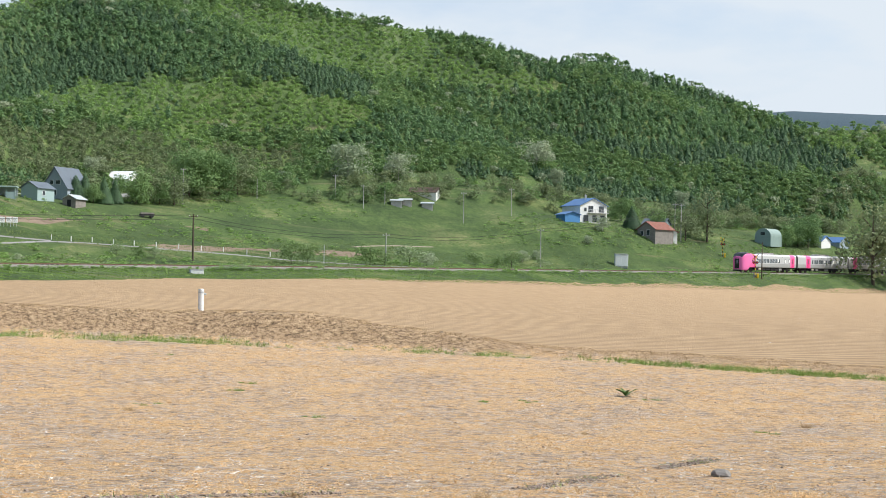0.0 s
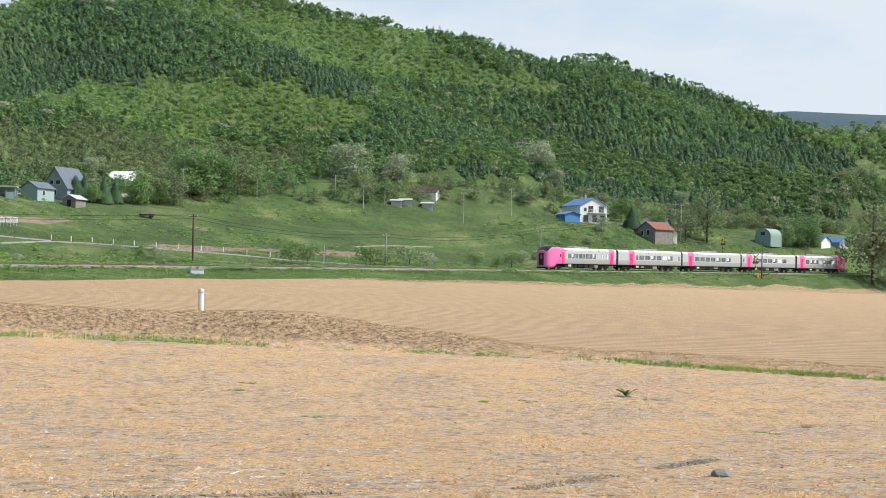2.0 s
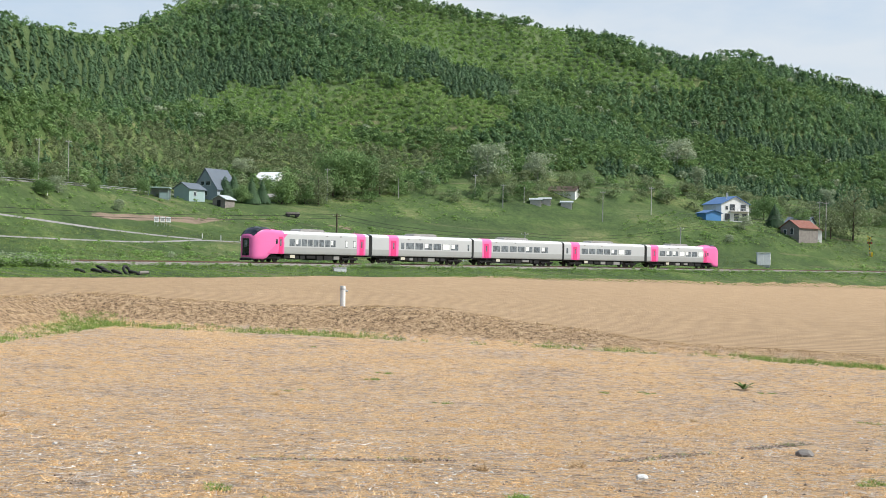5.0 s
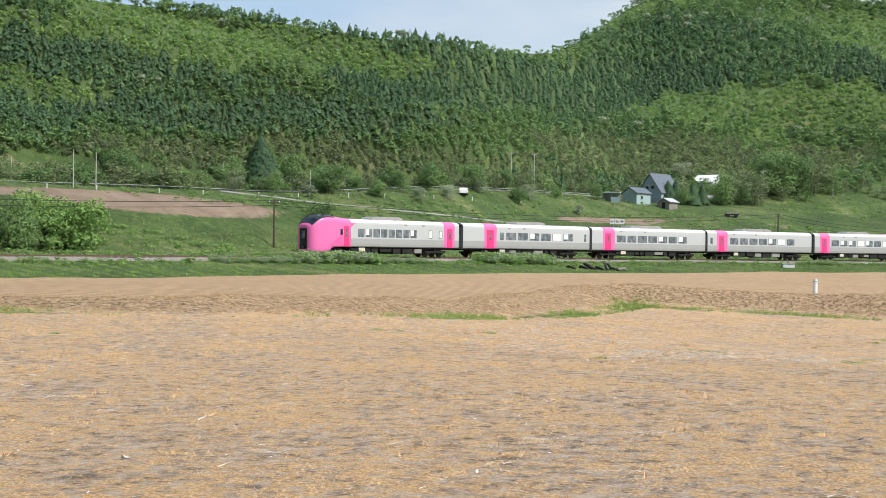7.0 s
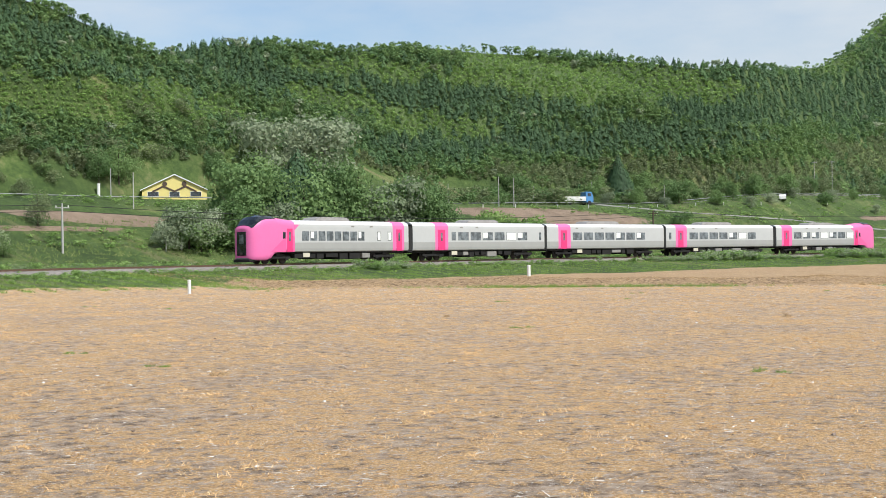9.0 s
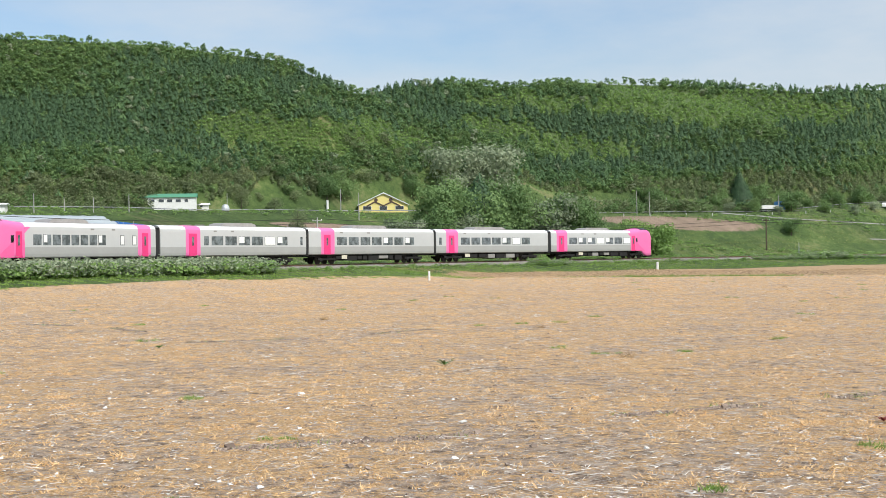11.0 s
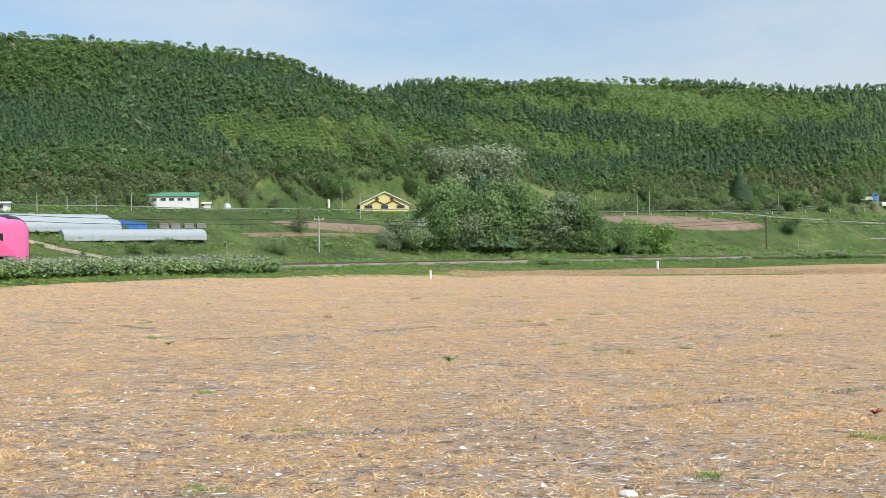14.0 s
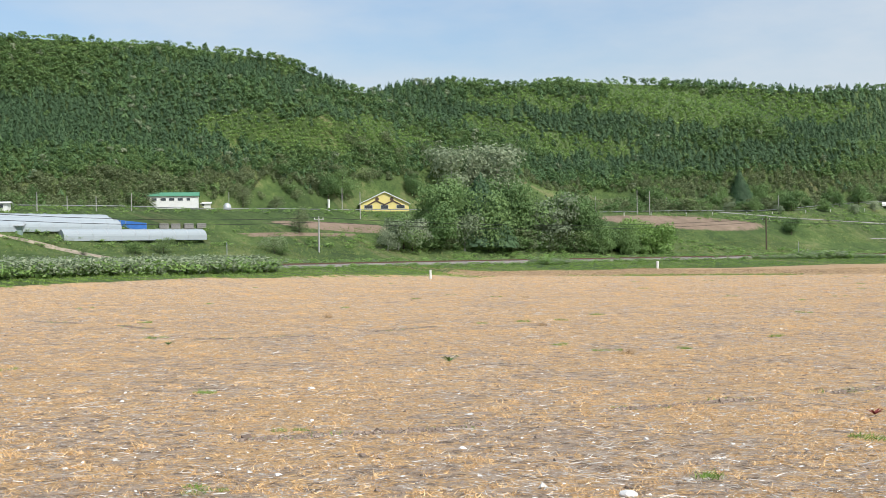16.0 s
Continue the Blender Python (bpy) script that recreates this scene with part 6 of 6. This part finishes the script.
for sx in (-1.6, 1.8):
    for sy in (-0.8, 0.8):
        part("wheel", rod((sx, sy - 0.1, 0.32), (sx, sy + 0.1, 0.32), 0.34, 0.34, 14), RUBBER, TRUCK)
pc = thing("parked_car", facing(81.0, 373.8, 85), "small white car parked by the road", "car")
part("body", poly_prism([(-1.9, 0.3), (1.9, 0.3), (1.9, 0.8), (1.1, 0.95), (0.5, 1.4), (-1.2, 1.42), (-1.8, 0.95)], -0.8, 0.8), WHITE_PAINT, pc)
part("glass", box(-1.3, 0.7, -0.82, 0.82, 0.95, 1.32, 0.05), GLASS, pc)
for sx in (-1.2, 1.2):
    for sy in (-0.75, 0.75):
        part("wheel", rod((sx, sy - 0.09, 0.3), (sx, sy + 0.09, 0.3), 0.3, 0.3, 12), RUBBER, pc)

# hilltop mast frame and far white trunk
mt = thing("hilltop_mast", facing(462, 765, 0), "small dark steel frame on the hilltop", "mast")
for sx in (-2.5, 2.5):
    part("leg", rod((sx, 0, -2), (sx, 0, 12), 0.3, 0.25, 6), UNIT_GREY, mt)
part("beam", box(-5, 4, -0.3, 0.3, 11.2, 12.0), UNIT_GREY, mt)
part("platform", box(-3, 3, -0.8, 0.8, 8.0, 8.6), UNIT_GREY, mt)

# ---- what lies on the stubble field ----
def blade_material(name, lo, mid, hi, rough=0.8):
    m, nt, p = node_mat(name, rough)
    g = nt.nodes.new("ShaderNodeNewGeometry").outputs["Random Per Island"]
    nt.links.new(ramp_of(nt, maths(nt, "ADD", maths(nt, "MULTIPLY", g, 0.6), maths(nt, "MULTIPLY", attr_of(nt, "tint"), 0.4)), [(0.1, lo), (0.5, mid), (0.9, hi)]), p.inputs["Base Color"])
    return m


STRAW = blade_material("bleached_straw", (0.55, 0.33, 0.14), (0.82, 0.53, 0.245), (0.93, 0.70, 0.41))
STALK = blade_material("grey_stalks", (0.32, 0.275, 0.23), (0.58, 0.53, 0.47), (0.84, 0.81, 0.76))
CLOD = blade_material("soil_clods", (0.15, 0.11, 0.085), (0.23, 0.175, 0.135), (0.33, 0.255, 0.20))
GREEN_BLADE = blade_material("green_blades", (0.12, 0.205, 0.035), (0.20, 0.32, 0.058), (0.30, 0.41, 0.11))
DEAD_GRASS = blade_material("dead_bank_grass", (0.19, 0.122, 0.062), (0.52, 0.355, 0.185), (0.80, 0.61, 0.36))


CHALK = blade_material("pale_stones", (0.45, 0.42, 0.38), (0.62, 0.60, 0.56), (0.82, 0.80, 0.77))
WARM_CLOD = blade_material("warm_clods", (0.38, 0.25, 0.14), (0.48, 0.33, 0.19), (0.58, 0.42, 0.26))


def field_points(g, count, where):
    """Random places on the stubble field, thinning out with distance from the two field corners that lie nearest."""
    out = np.empty((0, 2))
    while len(out) < count:
        k = count
        if where == "south":
            r = 10.5 * np.exp(g.uniform(0, 1, k) ** 0.85 * math.log(14))
            a = np.radians(g.uniform(-27, 14, k))
            x, y = r * np.sin(a), r * np.cos(a)
        elif where == "middle":
            x, y = g.uniform(-45, 66, k), g.uniform(30, 132, k)
        else:
            r = 10.0 * np.exp(g.uniform(0, 1, k) ** 0.9 * math.log(7))
            a = np.radians(g.uniform(-24, 53, k))
            x, y = 39.0 + r * np.sin(a), 97.5 + r * np.cos(a)
        b = from_berm(x, y)
        n = from_track(x, y)
        ok = (b < -2.3) & (n < -15)
        out = np.concatenate([out, np.stack([x[ok], y[ok]], 1)])
    return out[:count]


def blades(name, mat, pts, per, length, width, lean, spread, label, category, lift=0.0, curl=0.0, vary=0.28):
    """Tufts of narrow blades, each one a narrow tapering face."""
    g = np.random.default_rng(abs(hash_of(name)))
    n = len(pts)
    z = height(pts[:, 0], pts[:, 1])
    size = g.uniform(0.6, 1.4, n)
    tint = g.uniform(0, 1, n)
    i = np.repeat(np.arange(n), per)
    m = len(i)
    a = g.uniform(0, 6.283, m)
    rad = spread * np.sqrt(g.uniform(0, 1, m)) * size[i]
    b = g.uniform(0, 6.283, m)
    bx, by = pts[i, 0] + rad * np.cos(b), pts[i, 1] + rad * np.sin(b)
    bz = z[i] + lift - 0.01
    ln = length * size[i] * g.uniform(0.5, 1.3, m)
    le = np.clip(lean + g.normal(0, vary, m), 0.02, 1.53)
    dx, dy = np.cos(a), np.sin(a)
    w = width * g.uniform(0.6, 1.4, m)
    roll = g.uniform(0, 3.1416, m)
    c, s = np.cos(roll) * w, np.sin(roll) * w
    sx, sy, sz = -dy * c - np.cos(le) * dx * s, dx * c - np.cos(le) * dy * s, np.sin(le) * s
    le2 = np.clip(le + 0.5 * curl, 0, 1.6)
    tx, ty, tz = bx + dx * ln * np.sin(le2), by + dy * ln * np.sin(le2), bz + ln * np.cos(le2)
    v = np.stack([np.stack([bx - sx, by - sy, bz - sz], 1), np.stack([bx + sx, by + sy, bz + sz], 1), np.stack([tx, ty, tz + 0.004], 1)], 1).reshape(-1, 3)
    f = np.arange(m)[:, None] * 3 + np.array([[0, 1, 2]])
    me = mesh_from(name, settle(v), f, mat, [("tint", np.repeat(tint[i], 3))])
    return tagged(new(name, me), label, category, kind="stuff")


def hash_of(s):
    return sum((k + 1) * ord(c) for k, c in enumerate(s))


gf = np.random.default_rng(41)


def patchy(p, thr, size=1.3):
    keep = wave(p[:, 0], p[:, 1], size, 3) + 0.7 * wave(p[:, 0], p[:, 1], size * 0.37, 6) + gf.normal(0, 0.35, len(p)) > thr
    return p[keep]


both = lambda a, b, c=0: np.concatenate([field_points(gf, a, "south"), field_points(gf, b, "north")] + ([field_points(gf, c, "middle")] if c else []))
def carpet(count, x0, x1, y0, y1):
    p = np.stack([gf.uniform(x0, x1, count), gf.uniform(y0, y1, count)], 1)
    b = from_berm(p[:, 0], p[:, 1])
    return p[(b < -2.3) & (from_track(p[:, 0], p[:, 1]) < -15)]


# the stretches of the field passed nearest carry the densest straw
def clustered(p, k, r):
    return np.repeat(p, k, 0) + gf.normal(0, r, (len(p) * k, 2))


near_straw = clustered(patchy(np.concatenate([carpet(19000, -22, 72, 10, 150), both(1800, 1500)]), -0.30, 1.5), 3, 0.12)
blades("straw_tufts", STRAW, near_straw, 15, 0.070, 0.0055, 0.85, 0.10, "bleached orange straw tufts on the stubble field", "stubble", curl=0.4)
far_straw = clustered(patchy(carpet(4500, -72, -22, 25, 140), -0.25, 1.6), 3, 0.16)
blades("straw_carpet", STRAW, far_straw, 13, 0.080, 0.009, 0.90, 0.13, "bleached straw over the far side of the field", "stubble", curl=0.4)
blades("straw_litter", STRAW, patchy(both(7000, 4500, 8000), -0.1, 2.1), 4, 0.10, 0.0035, 1.5, 0.22, "loose orange straw lying on the soil", "straw", lift=0.015, vary=0.05)
blades("grey_stalk_litter", STALK, both(9000, 6000, 17000), 3, 0.12, 0.0042, 1.46, 0.16, "pale grey dead stalks scattered on the soil", "stalks", lift=0.02, vary=0.03)
blades("stalk_piles", STALK, patchy(both(1600, 1300, 3000), 0.2, 2.6), 8, 0.24, 0.0038, 1.46, 0.24, "small tangles of whitish dead stems", "stalks", lift=0.03, vary=0.04)
blades("green_sprouts", GREEN_BLADE, clustered(both(26, 18, 24), 3, 0.16), 60, 0.08, 0.006, 0.65, 0.12, "small fresh green grass sprouts in the stubble", "grass", curl=0.4)


dead_tufts = both(7, 9, 10)
blades("dry_brown_tufts", DEAD_GRASS, dead_tufts, 90, 0.15, 0.006, 0.7, 0.11, "dry brown grass tufts standing out of the stubble", "grass", curl=0.4)


def lumps(name, p, s, mat, label, flat=0.55):
    """Small angular lumps lying on the soil."""
    z = height(p[:, 0], p[:, 1])
    n = len(p)
    base = np.array([(1, 0, 0), (-0.9, 0.1, 0), (0.1, 1, 0), (0, -1, 0), (0.5, 0.3, flat), (-0.4, -0.3, flat * 0.9)], float)
    tri = np.array([(0, 2, 4), (2, 1, 5), (2, 5, 4), (1, 3, 5), (3, 0, 4), (3, 4, 5)])
    v = (base[None] + gf.normal(0, 0.2, (n, 6, 3))) * s[:, None, None] + np.stack([p[:, 0], p[:, 1], z], 1)[:, None]
    f = (tri[None] + np.arange(n)[:, None, None] * 6).reshape(-1, 3)
    tagged(new(name, mesh_from(name, v.reshape(-1, 3), f, mat, [("tint", np.repeat(gf.uniform(0, 1, n), 6))])), label, "soil" if "soil" in label else "stones", kind="stuff")


def along_line(pts, per, spread):
    p = np.array(pts, float)
    d = np.concatenate([[0], np.cumsum(np.hypot(*np.diff(p, axis=0).T))])
    t = gf.uniform(0, d[-1], int(d[-1] * per))
    keep = wave(t, t * 0.3, 0.9, 4) > -0.25
    q = np.stack([np.interp(t, d, p[:, 0]), np.interp(t, d, p[:, 1])], 1) + gf.normal(0, spread, (len(t), 2))
    return q[keep]


clod_spots = both(2600, 1600, 3200)
lumps("soil_clods", clod_spots, gf.gamma(2.0, 0.006, len(clod_spots)) + 0.008, CLOD, "grey-brown soil clods on the field")
FURROWS = [[(-20.9, 47.1), (-16.3, 43.6), (-14, 41)], [(-10.9, 35.4), (-7.8, 36.7), (-4.5, 41.8)], [(-4.4, 15.9), (-1.8, 16.9), (-0.4, 18.5), (2.7, 20.8), (4.9, 22.5)], [(44, 113), (50, 112), (56, 114.5)]]
edge = np.concatenate([along_line(q, 420, 0.07) for q in FURROWS])
lumps("furrow_soil", edge, gf.gamma(2.0, 0.006, len(edge)) + 0.009, CLOD, "dark clods of soil thrown up along wheel furrows")
blades("furrow_grass", GREEN_BLADE, np.concatenate([along_line(q, 5, 0.10) for q in FURROWS]), 14, 0.07, 0.005, 0.7, 0.12, "thin green grass along the wheel furrows", "grass", curl=0.4)
specks = both(2600, 1600, 3500)
lumps("white_specks", specks, gf.gamma(2.0, 0.0065, len(specks)) + 0.008, CHALK, "small whitish stones scattered over the stubble", 0.4)


def ploughed_points(count):
    x, y = gf.uniform(-40, 240, count * 5), gf.uniform(100, 300, count * 5)
    b = from_berm(x, y)
    ok = (b > 4) & (from_track(x, y) < -15)
    return np.stack([x[ok], y[ok]], 1)[:count]


pebble_spots = ploughed_points(1500)
lumps("field_pebbles", pebble_spots, gf.gamma(1.6, 0.008, len(pebble_spots)) + 0.008, CHALK, "pale stones scattered over the ploughed ground", 0.4)
plough_spots = ploughed_points(9000)
lumps("plough_clods", plough_spots, gf.gamma(2.0, 0.010, len(plough_spots)) + 0.012, WARM_CLOD, "warm brown clods of soil on the ploughed field")


def bank_points(g, count, d0, d1):
    p = np.array(BERM, float)
    seg = np.hypot(*np.diff(p, axis=0).T)
    d = np.concatenate([[0], np.cumsum(seg)])
    t = g.uniform(20, 245, count)
    x, y = np.interp(t, d, p[:, 0]), np.interp(t, d, p[:, 1])
    k = np.clip(np.searchsorted(d, t) - 1, 0, len(seg) - 1)
    e = np.diff(p, axis=0)[k] / seg[k][:, None]
    off = g.uniform(d0, d1, count)
    return np.stack([x - e[:, 1] * off, y + e[:, 0] * off], 1)


blades("bank_dead_grass", DEAD_GRASS, bank_points(gf, 7500, -1.8, 2.4), 15, 0.15, 0.008, 0.85, 0.26, "matted brown dead grass on the earth bank", "grass", curl=0.5)
blades("bank_foot_grass", GREEN_BLADE, patchy(bank_points(gf, 7500, -3.2, -1.3), -0.05, 5.5), 11, 0.20, 0.011, 0.45, 0.22, "fresh green grass along the foot of the bank", "grass", curl=0.4)


def verge_points(g, count, n0, n1):
    s = g.uniform(-232, 300, count)
    n = g.uniform(0, 1, count) * (n1 - n0 - 3.6 * smooth(-110, -165, s)) + n0 + 3.6 * smooth(-110, -165, s)
    k = ((s + 700) / 2).astype(int)
    return np.stack([TX[k] - np.cos(TH[k]) * n, TY[k] + np.sin(TH[k]) * n], 1)


blades("verge_grass", GREEN_BLADE, verge_points(gf, 14000, -13.2, -3.2), 11, 0.22, 0.018, 0.55, 0.4, "long green grass on the railway verge", "grass", curl=0.4)


MEADOW_BLADE = blade_material("meadow_blades", (0.065, 0.10, 0.03), (0.13, 0.185, 0.052), (0.24, 0.27, 0.105))
meadow_spots = verge_points(gf, 26000, 5, 75)
blades("meadow_grass", MEADOW_BLADE, patchy(meadow_spots, -0.2, 9.0), 4, 0.38, 0.055, 0.6, 0.6, "uneven tufts of long grass on the meadow", "grass", curl=0.4)


def leafy_weed(x, y, h, mat, label):
    e = thing("field_weed", pose(x, y, ground_z(x, y)), label, "weed", "weeds in the stubble")
    g = random.Random(int(x * 10 + y))
    for k in range(13):
        a, ln = k * 2.4, h * g.uniform(0.6, 1.0)
        up = g.uniform(0.35, 1.2)
        c, s = math.cos(a), math.sin(a)
        bm = bmesh.new()
        pts = [(0, 0.0), (0.35, 0.11), (0.7, 0.09), (1.0, 0.0)]
        up_ = [bm.verts.new((c * t * ln - s * w * ln, s * t * ln + c * w * ln, 0.02 + up * ln * (t - 0.45 * t * t))) for t, w in pts]
        dn = [bm.verts.new((c * t * ln + s * w * ln, s * t * ln - c * w * ln, 0.02 + up * ln * (t - 0.45 * t * t))) for t, w in pts[1:3]]
        bm.faces.new((up_[0], dn[0], dn[1], up_[3], up_[2], up_[1]))
        part("leaf", bm, mat, e)


WEED = surface("weed_green", (0.11, 0.20, 0.05), 0.6, 0, 0.25, 9.0)
WINE = surface("dock_red", (0.20, 0.035, 0.03), 0.7, 0, 0.3, 9.0)
leafy_weed(-3.03, 27.7, 0.24, WEED, "green leafy weed standing in the stubble")
leafy_weed(66.5, 129, 0.5, WEED, "green leafy weed at the field edge")
leafy_weed(3.9, 18.6, 0.16, WINE, "dark red withered dock in the stubble")
leafy_weed(8.2, 30, 0.22, WEED, "small green weed in the stubble")
leafy_weed(-11, 33, 0.2, WEED, "small green weed in the stubble")


def stone(x, y, r, mat, label):
    e = thing("field_stone", pose(x, y, ground_z(x, y) + r * 0.2, 8, 5, 40), label, "stone", "stones on the field")
    bm = bmesh.new()
    bmesh.ops.create_icosphere(bm, subdivisions=2, radius=r)
    for v in bm.verts:
        v.co = Vector((v.co.x * 1.3, v.co.y, v.co.z * 0.55)) * (1 + 0.25 * noise.noise(v.co * (3 / r)))
    part("rock", bm, mat, e)


PALE_STONE = surface("pale_stone", (0.66, 0.65, 0.62), 0.85, 0, 0.25, 8.0)
DARK_STONE = surface("dark_stone", (0.22, 0.20, 0.18), 0.9, 0, 0.3, 8.0)
stone(0.33, 12.4, 0.075, PALE_STONE, "flat whitish stone on the field")
stone(53.8, 112.1, 0.16, DARK_STONE, "flat grey stone on the field")
stone(48.6, 109.6, 0.085, PALE_STONE, "flat whitish stone on the field")
stone(3.5, 14.5, 0.05, PALE_STONE, "small pale stone on the soil")
stone(-4.8, 22.0, 0.05, PALE_STONE, "small pale stone on the soil")


def motions():
    ts, ss = [a for a, _ in NOSE], [b for _, b in NOSE]
    for ob, off in zip(CARS, OFFSETS):
        walk(ob, [(t, on_rails(float(np.interp(t, ts, ss)) + off)) for t in np.arange(0, 16.01, 0.25)])
    walk(TRUCK, [(t, on_road(t)) for t in np.arange(0, 16.01, 0.5)])


motions()
